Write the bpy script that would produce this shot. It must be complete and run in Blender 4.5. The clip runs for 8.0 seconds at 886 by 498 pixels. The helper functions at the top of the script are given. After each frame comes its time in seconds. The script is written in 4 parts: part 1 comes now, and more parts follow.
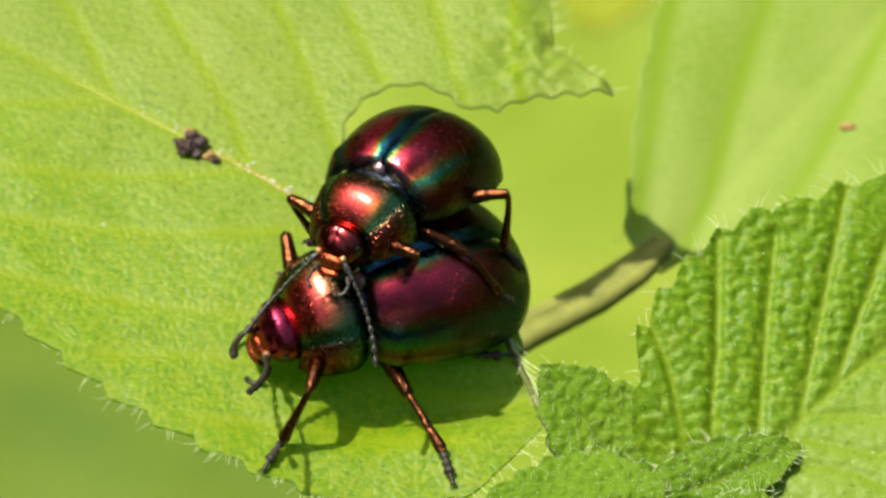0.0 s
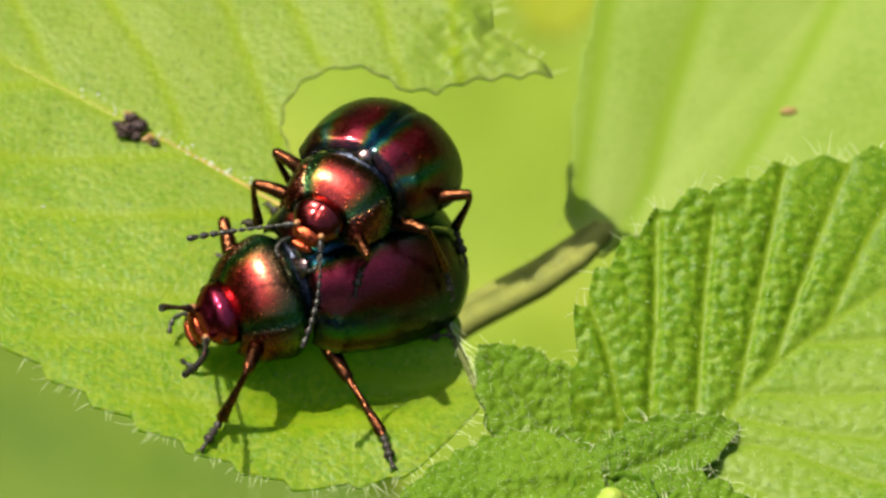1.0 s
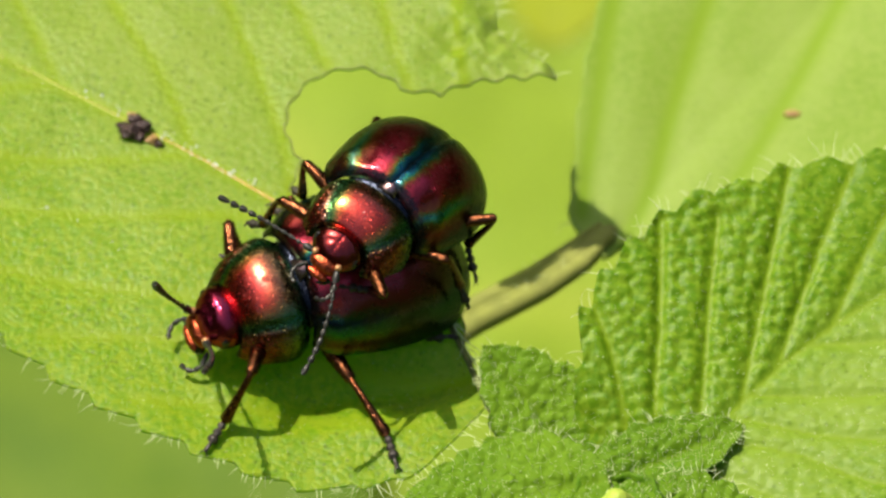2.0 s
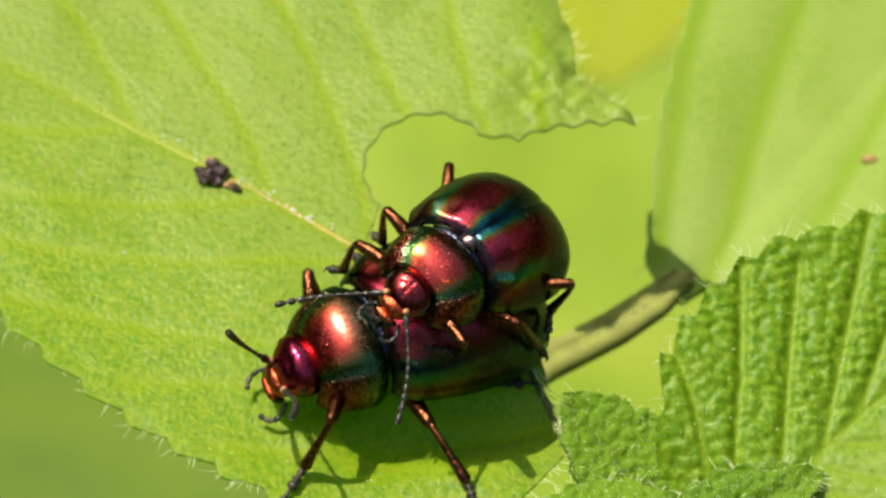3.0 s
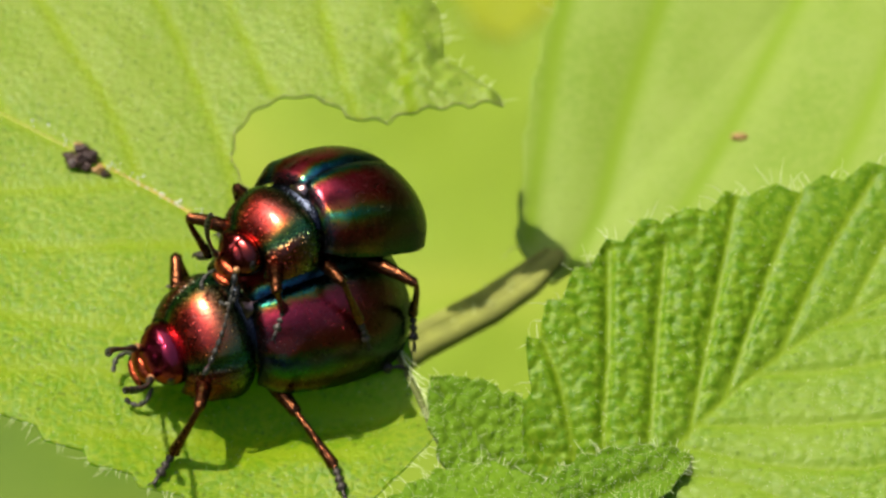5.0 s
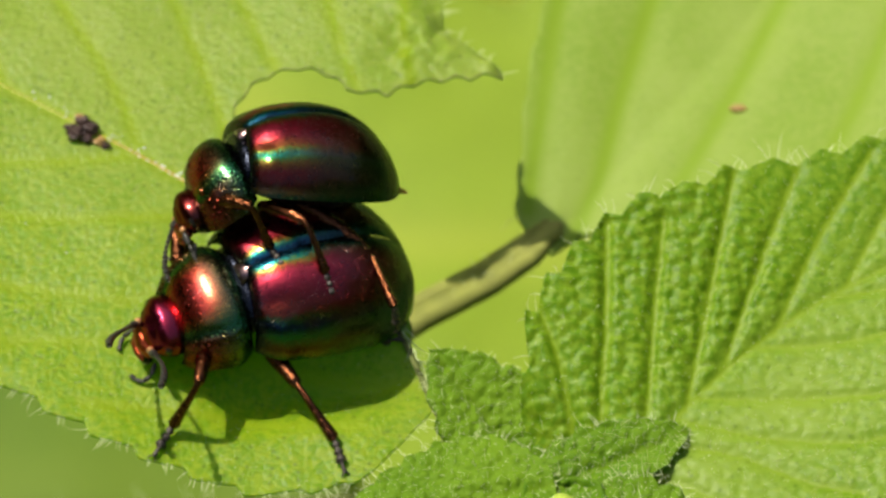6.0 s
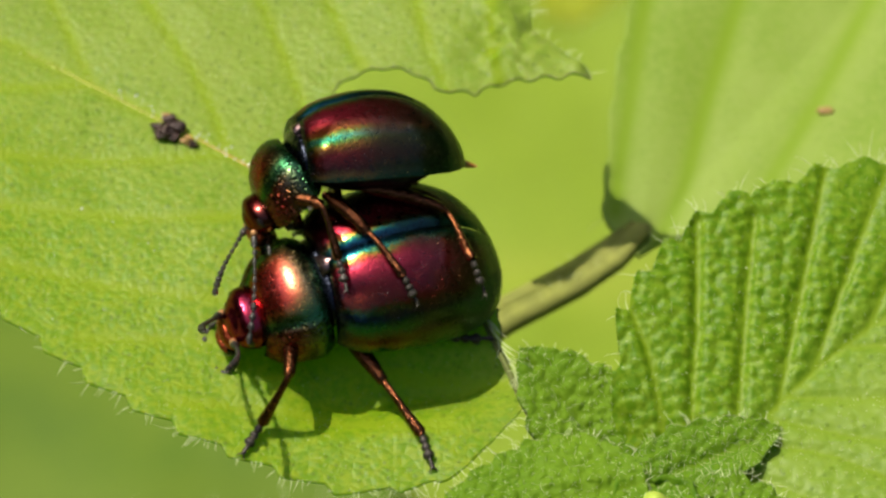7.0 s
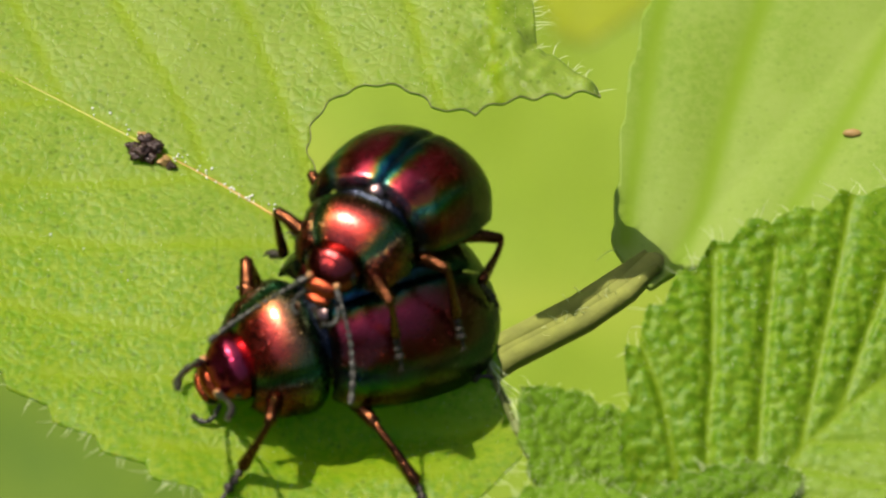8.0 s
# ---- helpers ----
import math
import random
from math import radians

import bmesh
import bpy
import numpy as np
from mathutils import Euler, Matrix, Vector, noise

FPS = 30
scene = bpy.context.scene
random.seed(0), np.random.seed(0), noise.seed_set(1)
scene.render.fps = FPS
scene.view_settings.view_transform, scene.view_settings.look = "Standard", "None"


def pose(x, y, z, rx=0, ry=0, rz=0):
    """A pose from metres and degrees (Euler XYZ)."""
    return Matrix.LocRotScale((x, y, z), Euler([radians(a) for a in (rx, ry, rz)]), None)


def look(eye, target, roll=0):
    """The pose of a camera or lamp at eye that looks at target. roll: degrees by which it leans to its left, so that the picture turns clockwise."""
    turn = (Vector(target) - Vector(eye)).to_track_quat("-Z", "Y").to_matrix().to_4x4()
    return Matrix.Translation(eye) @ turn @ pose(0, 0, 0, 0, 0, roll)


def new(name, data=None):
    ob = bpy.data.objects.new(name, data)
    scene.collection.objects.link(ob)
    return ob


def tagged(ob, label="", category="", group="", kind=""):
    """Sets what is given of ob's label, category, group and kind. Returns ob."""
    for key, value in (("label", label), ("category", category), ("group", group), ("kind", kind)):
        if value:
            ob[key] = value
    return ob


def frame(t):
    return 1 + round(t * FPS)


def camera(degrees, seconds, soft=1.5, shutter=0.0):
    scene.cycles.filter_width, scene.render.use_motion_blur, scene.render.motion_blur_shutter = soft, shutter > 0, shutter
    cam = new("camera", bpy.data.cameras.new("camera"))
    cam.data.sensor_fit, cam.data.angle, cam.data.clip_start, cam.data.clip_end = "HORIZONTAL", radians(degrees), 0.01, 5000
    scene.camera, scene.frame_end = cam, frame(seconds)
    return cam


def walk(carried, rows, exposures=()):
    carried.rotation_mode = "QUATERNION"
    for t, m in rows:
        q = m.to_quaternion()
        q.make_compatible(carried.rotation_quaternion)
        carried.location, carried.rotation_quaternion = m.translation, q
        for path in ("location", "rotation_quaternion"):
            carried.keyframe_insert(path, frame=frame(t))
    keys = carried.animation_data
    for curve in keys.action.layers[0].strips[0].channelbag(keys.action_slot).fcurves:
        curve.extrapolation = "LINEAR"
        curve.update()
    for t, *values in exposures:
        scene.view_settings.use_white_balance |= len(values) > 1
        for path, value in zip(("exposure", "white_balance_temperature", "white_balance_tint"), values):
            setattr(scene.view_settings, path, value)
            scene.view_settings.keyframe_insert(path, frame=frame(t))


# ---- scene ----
MM = 0.001  # all shapes below are given in millimetres
cam = camera(8.0, 8.0, soft=2.2)


def shot(tx, ty, dist, elev, swing, roll):
    """The camera's pose: it looks at (tx, ty, 0) mm from dist mm, elev degrees above the leaf, swung sideways by swing."""
    e, a = radians(elev), radians(swing)
    way = Vector((-math.sin(a) * math.cos(e), math.cos(a) * math.cos(e), -math.sin(e)))
    aim = Vector((tx, ty, 0))
    return look((aim - way * dist) * MM, aim * MM, roll)


walk(cam, [
    (0, shot(1.268, 4.297, 167.29, 58.04, 0.49, -0.43)),
    (0.2, shot(0.136, 4.047, 167.06, 58.00, 0.59, -0.46)),
    (0.4, shot(-0.125, 4.090, 166.84, 57.96, 0.68, -0.50)),
    (0.5, shot(-0.332, 4.210, 166.72, 57.94, 0.72, -0.52)),
    (0.6, shot(-0.621, 3.923, 166.79, 57.87, 0.64, -0.48)),
    (0.8, shot(2.243, 3.726, 166.92, 57.72, 0.47, -0.41)),
    (1, shot(2.886, 3.720, 167.06, 57.58, 0.30, -0.35)),
    (1.2, shot(4.137, 4.012, 166.89, 57.70, 0.17, -0.33)),
    (2.3, shot(1.704, 3.303, 166.29, 57.30, -0.01, 0.03)),
    (2.5, shot(1.029, 2.376, 165.61, 57.41, -0.07, 0.03)),
    (2.7, shot(0.561, 1.803, 166.22, 57.29, 0.01, 0.01)),
    (2.9, shot(0.918, 4.800, 166.82, 57.17, 0.09, -0.02)),
    (3, shot(0.692, 5.191, 167.13, 57.11, 0.13, -0.03)),
    (3.1, shot(1.018, 4.659, 166.97, 57.26, 0.14, -0.04)),
    (3.3, shot(1.201, 3.361, 166.67, 57.57, 0.16, -0.05)),
    (3.5, shot(1.619, 3.473, 166.36, 57.88, 0.19, -0.07)),
    (3.7, shot(1.864, 3.527, 166.22, 57.84, 0.31, -0.07)),
    (3.9, shot(2.229, 3.473, 166.08, 57.81, 0.43, -0.08)),
    (4, shot(3.131, 3.332, 166.01, 57.79, 0.49, -0.08)),
    (4.1, shot(3.724, 3.241, 166.21, 57.82, 0.15, -0.06)),
    (4.2, shot(4.840, 3.845, 166.42, 57.85, -0.19, -0.04)),
    (5.3, shot(3.843, 3.952, 167.08, 58.26, -0.75, 0.32)),
    (5.5, shot(4.178, 2.982, 166.70, 58.54, -0.63, 0.34)),
    (5.7, shot(4.511, 2.179, 167.05, 58.57, -0.64, 0.34)),
    (5.9, shot(4.554, 3.698, 167.40, 58.61, -0.64, 0.34)),
    (6, shot(4.180, 3.817, 167.57, 58.62, -0.64, 0.34)),
    (6.1, shot(3.740, 4.091, 167.26, 58.83, -0.59, 0.32)),
    (6.3, shot(3.051, 3.262, 166.64, 59.24, -0.49, 0.28)),
    (6.4, shot(1.790, 3.321, 166.33, 59.44, -0.44, 0.26)),
    (6.5, shot(2.076, 3.382, 166.02, 59.65, -0.39, 0.24)),
    (6.7, shot(1.716, 4.257, 166.33, 58.97, -0.35, 0.19)),
    (6.9, shot(1.802, 4.402, 166.63, 58.29, -0.30, 0.14)),
    (7, shot(1.835, 3.792, 166.78, 57.95, -0.28, 0.11)),
    (7.1, shot(1.368, 4.599, 165.14, 57.88, -0.20, 0.08)),
    (7.3, shot(0.408, 4.750, 161.84, 57.73, -0.02, 0.03)),
    (7.5, shot(1.538, 4.847, 158.55, 57.59, 0.15, -0.02)),
    (7.8, shot(1.817, 4.773, 156.48, 57.66, 0.10, 0.05)),
    (8, shot(1.921, 4.682, 155.09, 57.71, 0.07, 0.10)),
], exposures=[(0, 0.33), (1, 0.25), (2.5, 0.30), (4.2, 0.25), (5.5, 0.15), (7, 0.05), (8, 0.07)])
cam.data.dof.use_dof = True
cam.data.dof.focus_distance = 0.1592
cam.data.dof.aperture_fstop = 138

# ---- light ----
SUN_WAY = Vector((0.43, -0.36, -1.0))  # the way the sunlight travels
world = bpy.data.worlds.new("sky")
scene.world = world
world.use_nodes = True
wn = world.node_tree.nodes
sky = wn.new("ShaderNodeTexSky")
sky.sky_type, sky.sun_disc = "NISHITA", False
sky.dust_density, sky.ozone_density = 4.0, 0.5
sky.sun_elevation, sky.sun_rotation = radians(61), math.atan2(-SUN_WAY.x, -SUN_WAY.y)
world.node_tree.links.new(sky.outputs[0], wn["Background"].inputs[0])
wn["Background"].inputs[1].default_value = 0.13
sun = new("sun", bpy.data.lights.new("sun", "SUN"))
sun.data.energy, sun.data.angle, sun.data.color = 5.7, radians(0.55), (1.0, 0.91, 0.77)
sun.matrix_world = look((0, 0, 0), SUN_WAY)


# ---- material tools ----
class Mat:
    """A node material with a short way to add and wire nodes."""

    def __init__(self, name):
        self.m = bpy.data.materials.new(name)
        self.m.use_nodes = True
        self.t = self.m.node_tree
        self.bsdf = self.t.nodes["Principled BSDF"]
        self.out = self.t.nodes["Material Output"]

    def node(self, kind, **sets):
        n = self.t.nodes.new("ShaderNode" + kind)
        for k, v in sets.items():
            if k == "op":
                n.operation = v
            elif k == "blend":
                n.blend_type = v
            else:
                n.inputs[k.replace("_", " ")].default_value = v
        return n

    def wire(self, a, b):
        self.t.links.new(a, b)

    def coords(self, scale=1000.0, space="Object"):
        c = self.node("TexCoord")
        m = self.node("Mapping")
        m.inputs["Scale"].default_value = (scale,) * 3
        self.wire(c.outputs[space], m.inputs[0])
        return m.outputs[0]

    def noise(self, at, scale, detail=3.0, rough=0.55):
        n = self.node("TexNoise", Scale=scale, Detail=detail, Roughness=rough)
        self.wire(at, n.inputs["Vector"])
        return n.outputs[0]

    def voronoi(self, at, scale, feature="F1", which=0, randomness=1.0):
        n = self.node("TexVoronoi", Scale=scale, Randomness=randomness)
        n.feature = feature
        self.wire(at, n.inputs["Vector"])
        return n.outputs[which]

    def ramp(self, fac, stops, mode="LINEAR"):
        n = self.node("ValToRGB")
        n.color_ramp.interpolation = mode
        els = n.color_ramp.elements
        while len(els) < len(stops):
            els.new(1.0)
        for e, (p, c) in zip(els, stops):
            e.position = p
            e.color = (*c, 1) if isinstance(c, tuple) else (c, c, c, 1)
        self.wire(fac, n.inputs[0])
        return n.outputs[0]

    def mix(self, fac, a, b, blend="MIX"):
        n = self.t.nodes.new("ShaderNodeMix")
        n.data_type, n.blend_type = "RGBA", blend
        for v, s in ((fac, n.inputs[0]), (a, n.inputs[6]), (b, n.inputs[7])):
            if isinstance(v, tuple):
                s.default_value = (*v, 1)
            elif isinstance(v, (int, float)):
                s.default_value = v
            else:
                self.wire(v, s)
        return n.outputs[2]

    def math(self, op, a, b=0.0):
        n = self.t.nodes.new("ShaderNodeMath")
        n.operation = op
        for v, s in ((a, n.inputs[0]), (b, n.inputs[1])):
            if isinstance(v, (int, float)):
                s.default_value = v
            else:
                self.wire(v, s)
        return n.outputs[0]

    def attr(self, name, which="Fac"):
        n = self.t.nodes.new("ShaderNodeAttribute")
        n.attribute_name = name
        return n.outputs[which]

    def bump(self, height, dist, strength=1.0, normal=None):
        n = self.node("Bump", Strength=strength, Distance=dist)
        self.wire(height, n.inputs["Height"])
        if normal is not None:
            self.wire(normal, n.inputs["Normal"])
        return n.outputs[0]

    def set(self, **kw):
        for k, v in kw.items():
            s = self.bsdf.inputs[k.replace("_", " ")]
            if isinstance(v, tuple):
                s.default_value = (*v, 1)
            elif isinstance(v, (int, float)):
                s.default_value = v
            else:
                self.wire(v, s)
        return self


def leaf_material(name, deep, pale, vein, gloss=0.42, cell=1.6, relief=0.05, thin=0.35, mottle=0.5, spots=3.2, speck=0.35, glow=0.0, spec=0.28, lobe=None):
    """A living leaf: green mottled at two scales, pale veins from the blade's own attribute, light let through."""
    k = Mat(name)
    at = k.coords()
    big, fine = k.noise(at, 0.25, 2), k.noise(at, 4.5, 5, 0.65)
    col = k.mix(k.ramp(big, [(0.3, 0.0), (0.7, 1.0)]), deep, pale)
    col = k.mix(k.math("MULTIPLY", k.ramp(fine, [(0.42, 0.0), (0.60, 1.0)]), mottle), col, pale)
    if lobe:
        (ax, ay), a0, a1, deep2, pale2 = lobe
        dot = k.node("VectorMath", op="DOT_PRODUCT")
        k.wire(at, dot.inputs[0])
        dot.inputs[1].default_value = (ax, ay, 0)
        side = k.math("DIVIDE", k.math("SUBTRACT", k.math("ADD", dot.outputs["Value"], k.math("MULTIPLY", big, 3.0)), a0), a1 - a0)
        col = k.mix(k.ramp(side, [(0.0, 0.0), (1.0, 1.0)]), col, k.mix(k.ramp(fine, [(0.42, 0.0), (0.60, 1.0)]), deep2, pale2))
    pits = k.voronoi(at, cell)
    edge = k.voronoi(at, cell, "DISTANCE_TO_EDGE")
    col = k.mix(k.math("MULTIPLY", k.ramp(edge, [(0.0, 1.0), (0.09, 0.0)]), 0.12), col, vein)
    dark = tuple(c * 0.55 for c in deep)
    col = k.mix(k.math("MULTIPLY", k.ramp(k.voronoi(at, spots), [(0.10, 1.0), (0.27, 0.0)]), speck), col, dark)
    col = k.mix(k.attr("vein"), col, vein)
    k.set(Base_Color=col, Roughness=k.math("ADD", k.math("MULTIPLY", fine, 0.22), gloss - 0.1), Specular_IOR_Level=spec)
    h = k.math("ADD", k.math("MULTIPLY", k.ramp(edge, [(0.0, 0.0), (0.35, 1.0)]), 0.8), k.math("MULTIPLY", fine, 0.6))
    h = k.math("SUBTRACT", h, k.math("MULTIPLY", pits, 0.3))
    nrm = k.bump(h, relief * MM * 2, 0.8)
    k.set(Normal=nrm)
    if glow:
        k.set(Subsurface_Weight=glow, Subsurface_Scale=0.0007)
        k.bsdf.inputs["Subsurface Radius"].default_value = (0.6, 1.0, 0.15)
    tr = k.node("BsdfTranslucent")
    k.wire(k.mix(0.6, col, (0.55, 1.0, 0.05), "MULTIPLY"), tr.inputs[0])
    k.wire(nrm, tr.inputs["Normal"])
    ms = k.node("MixShader", Fac=thin)
    k.wire(k.bsdf.outputs[0], ms.inputs[1])
    k.wire(tr.outputs[0], ms.inputs[2])
    k.wire(ms.outputs[0], k.out.inputs[0])
    return k.m


def plain(name, colour, rough=0.5, metal=0.0, relief=0.0, scale=4.0, vary=0.25):
    k = Mat(name)
    at = k.coords()
    n = k.noise(at, scale, 4)
    dark = tuple(c * (1 - vary) for c in colour)
    lite = tuple(min(1, c * (1 + vary)) for c in colour)
    k.set(Base_Color=k.mix(n, dark, lite), Roughness=k.math("ADD", k.math("MULTIPLY", n, 0.2), rough - 0.1), Metallic=metal)
    if relief:
        k.set(Normal=k.bump(n, relief * MM))
    return k.m


# upper half's whitish sheen is put into its pale tones, not the lobe's
MAIN_LEAF = leaf_material("main_leaf_green_and_sheen", (0.250, 0.405, 0.024), (0.385, 0.502, 0.083), (0.345, 0.482, 0.014), 0.44, 3.6, 0.008, 0.58, 0.9, 3.3, 0.62, 0.2, 0.30, ((-0.5407, -0.8412), -3.4, 2.4, (0.215, 0.395, 0.004), (0.350, 0.490, 0.012)))
SHOOT_LEAF = leaf_material("shoot_leaf_green", (0.058, 0.175, 0.001), (0.155, 0.290, 0.010), (0.13, 0.24, 0.004), 0.6, 3.2, 0.02, 0.40, 0.6, 4.0, 0.35, 0.0, 0.16)
YOUNG_LEAF = leaf_material("crinkled_leaf_green", (0.145, 0.295, 0.006), (0.260, 0.390, 0.040), (0.235, 0.362, 0.010), 0.46, 3.4, 0.005, 0.45, 0.85, 3.4, 0.45, lobe=((-0.692, 0.722), -7.8, -5.8, (0.120, 0.268, 0.004), (0.220, 0.365, 0.015)))
BACK_LEAF = leaf_material("back_leaf_green", (0.230, 0.365, 0.030), (0.350, 0.465, 0.092), (0.245, 0.385, 0.016), 0.5, 1.2, 0.004, 0.45, 0.5, 3.0, 0.2)
FAR_LEAF = leaf_material("far_leaf_green", (0.20, 0.31, 0.012), (0.25, 0.37, 0.02), (0.30, 0.39, 0.03), 0.6, 0.2, 0.04)
for downy, sheen in ((MAIN_LEAF, 0.06), (SHOOT_LEAF, 0.08), (BACK_LEAF, 0.06)):
    downy.node_tree.nodes["Principled BSDF"].inputs["Sheen Weight"].default_value = sheen
FAR_YELLOW = leaf_material("far_leaf_yellow", (0.27, 0.335, 0.006), (0.32, 0.38, 0.010), (0.30, 0.36, 0.02), 0.6, 0.2, 0.04)
RIB = plain("leaf_rib_green", (0.30, 0.33, 0.020), 0.45, 0, 0.03, 5)
RIB_BROWN = plain("leaf_rib_brownish", (0.36, 0.27, 0.03), 0.35, 0, 0.06, 2.5, 0.45)
EDGE = plain("bitten_edge_dry", (0.13, 0.14, 0.05), 0.8, 0, 0.03, 6)
STEM = plain("hairy_stem_green", (0.205, 0.225, 0.045), 0.9, 0, 0.06, 2, 0.4)
PETIOLE = plain("leaf_stalk_dull", (0.10, 0.125, 0.025), 0.8, 0, 0.08, 4, 0.5)
HAIR = plain("leaf_hair_white", (0.58, 0.68, 0.34), 0.35, 0)
BUD = plain("bud_pale_yellow", (0.31, 0.42, 0.050), 0.6, 0, 0.08, 2.2, 0.4)
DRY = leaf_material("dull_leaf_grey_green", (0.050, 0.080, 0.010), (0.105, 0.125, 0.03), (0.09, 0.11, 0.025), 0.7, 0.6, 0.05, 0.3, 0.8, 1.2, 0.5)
CRUMB = plain("dark_debris", (0.045, 0.027, 0.022), 0.18, 0, 0.14, 5, 0.9)
CRUMB_TAN = plain("tan_debris", (0.32, 0.20, 0.07), 0.5, 0, 0.05, 5, 0.4)
# near-white base stands in for the drops' bright glints
DROP = plain("sap_drop_glint_white", (0.85, 0.9, 0.75), 0.14, 0, vary=0.05)
DROP.node_tree.nodes["Principled BSDF"].inputs["Transmission Weight"].default_value = 0.25
FAR_DARK = leaf_material("far_leaf_deep_green", (0.075, 0.165, 0.003), (0.125, 0.215, 0.005), (0.13, 0.22, 0.008), 0.6, 0.2, 0.04)


def ground_material():
    k = Mat("meadow_ground")
    at = k.coords(1.0)
    col = k.mix(k.noise(at, 30, 4), (0.03, 0.07, 0.008), (0.09, 0.16, 0.015))
    col = k.mix(k.ramp(k.noise(at, 9, 2), [(0.45, 0.0), (0.65, 1.0)]), col, (0.09, 0.10, 0.03))
    k.set(Base_Color=col, Roughness=0.9)
    return k.m


GROUND = ground_material()
HERBAGE = leaf_material("herbage_dark_green", (0.028, 0.060, 0.008), (0.060, 0.105, 0.014), (0.05, 0.09, 0.012), 0.7, 0.02, 1.0, 0.2, 0.6, 0.05, 0.5)


# ---- beetle materials: dark metal-bright shell with coloured bands that follow each wing case ----
def shell_material(name, bands, rear, rough=0.29, pit=15.0, deep=0.030, front=None, shade=0.29, side_pit=0.0, tail=0.66, coat=0.42, base=None):
    """bands: stops from the seam (0) to the side margin (1); base: the same where the shell is unlit; rear: the tint
    towards the hind end.
    """
    k = Mat(name)
    at = k.coords()
    uv = k.node("UVMap")
    uv.uv_map = "shell"
    sp = k.node("SeparateXYZ")
    k.wire(uv.outputs[0], sp.inputs[0])
    cell = k.voronoi(at, pit, "F1", 0)
    grain = k.math("MULTIPLY", k.math("SUBTRACT", cell, 0.45), 0.045)
    wob = k.math("ADD", k.math("MULTIPLY", k.math("SUBTRACT", k.noise(at, 1.6, 4), 0.5), 0.13), grain)
    u = k.math("ADD", sp.outputs[0], wob)
    col = k.ramp(u, bands)
    v = k.math("ADD", sp.outputs[1], wob)
    if base:
        # bands gleam in the lit fore part only; that falloff is put into the colour
        lit_zone = k.math("MULTIPLY", k.ramp(v, [(0.0, 0.6), (0.08, 1.0), (0.24, 0.9), (0.42, 0.25)]), k.ramp(k.noise(at, 1.1, 3), [(0.30, 0.45), (0.55, 1.0)]))
        col = k.mix(lit_zone, k.ramp(u, base), col)
    # on wing cases rear adds the hind end's dark reflection to its own green
    col = k.mix(k.ramp(v, [(tail, 0.0), (0.92, 0.92)]), col, rear)
    # on wing cases the dark gap behind the shield is painted onto the fore edge
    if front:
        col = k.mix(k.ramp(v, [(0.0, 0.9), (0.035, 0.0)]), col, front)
    col = k.mix(shade, col, (0.0, 0.0, 0.0))
    n = k.noise(at, 7.0, 4)
    col = k.mix(k.math("MULTIPLY", n, 0.3), col, tuple(c * 0.3 for c in rear), "MIX")
    h = k.math("ADD", k.ramp(cell, [(0.0, 0.0), (0.26, 1.0)]), k.math("MULTIPLY", n, 0.5))
    if side_pit:
        coarse = k.ramp(k.voronoi(at, 8.0), [(0.05, 0.0), (0.42, 1.0)])
        h = k.math("ADD", h, k.math("MULTIPLY", k.math("MULTIPLY", coarse, side_pit), k.ramp(u, [(0.46, 0.0), (0.58, 1.0)])))
    nrm = k.bump(h, deep * MM, 0.8)
    k.set(Base_Color=col, Metallic=1.0, Roughness=k.math("ADD", k.math("MULTIPLY", n, 0.16), rough - 0.08), Normal=nrm,
          Specular_Tint=(0.10, 0.30, 0.10), Coat_Weight=coat, Coat_Roughness=0.16, Coat_Normal=k.bump(h, deep * 0.7 * MM, 0.7))
    return k.m


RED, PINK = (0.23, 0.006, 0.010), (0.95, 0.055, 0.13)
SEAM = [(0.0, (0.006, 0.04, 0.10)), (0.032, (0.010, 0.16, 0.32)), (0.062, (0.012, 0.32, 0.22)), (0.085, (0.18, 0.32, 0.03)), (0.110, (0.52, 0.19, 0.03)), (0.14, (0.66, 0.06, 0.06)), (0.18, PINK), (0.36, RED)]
UNLIT = [(0.0, (0.010, 0.04, 0.06)), (0.06, (0.020, 0.06, 0.04)), (0.14, (0.26, 0.02, 0.025)), (0.25, (0.42, 0.02, 0.05)), (0.50, (0.24, 0.010, 0.015)), (0.66, (0.06, 0.04, 0.012)), (0.80, (0.09, 0.02, 0.010)), (1.0, (0.015, 0.08, 0.025))]
ELYTRA = shell_material("wing_case_iridescent", SEAM + [(0.52, (0.20, 0.03, 0.012)), (0.57, (0.03, 0.13, 0.025)), (0.63, (0.006, 0.03, 0.14)), (0.69, (0.010, 0.11, 0.08)), (0.75, (0.02, 0.18, 0.035)), (0.84, (0.12, 0.07, 0.010)), (0.91, (0.14, 0.012, 0.012)), (0.965, (0.30, 0.16, 0.03)), (1.0, (0.02, 0.12, 0.03))], (0.012, 0.10, 0.035), front=(0.01, 0.015, 0.03), base=UNLIT, tail=0.42)
ELYTRA_DARK = shell_material("wing_case_iridescent_darker", SEAM + [(0.46, (0.34, 0.10, 0.015)), (0.50, (0.16, 0.30, 0.03)), (0.55, (0.015, 0.36, 0.26)), (0.60, (0.08, 0.30, 0.05)), (0.65, (0.30, 0.14, 0.015)), (0.74, (0.26, 0.012, 0.018)), (0.90, (0.12, 0.010, 0.012)), (0.965, (0.28, 0.15, 0.03)), (1.0, (0.015, 0.09, 0.025))], (0.008, 0.07, 0.025), front=(0.01, 0.015, 0.03), shade=0.38, tail=0.28, base=UNLIT)
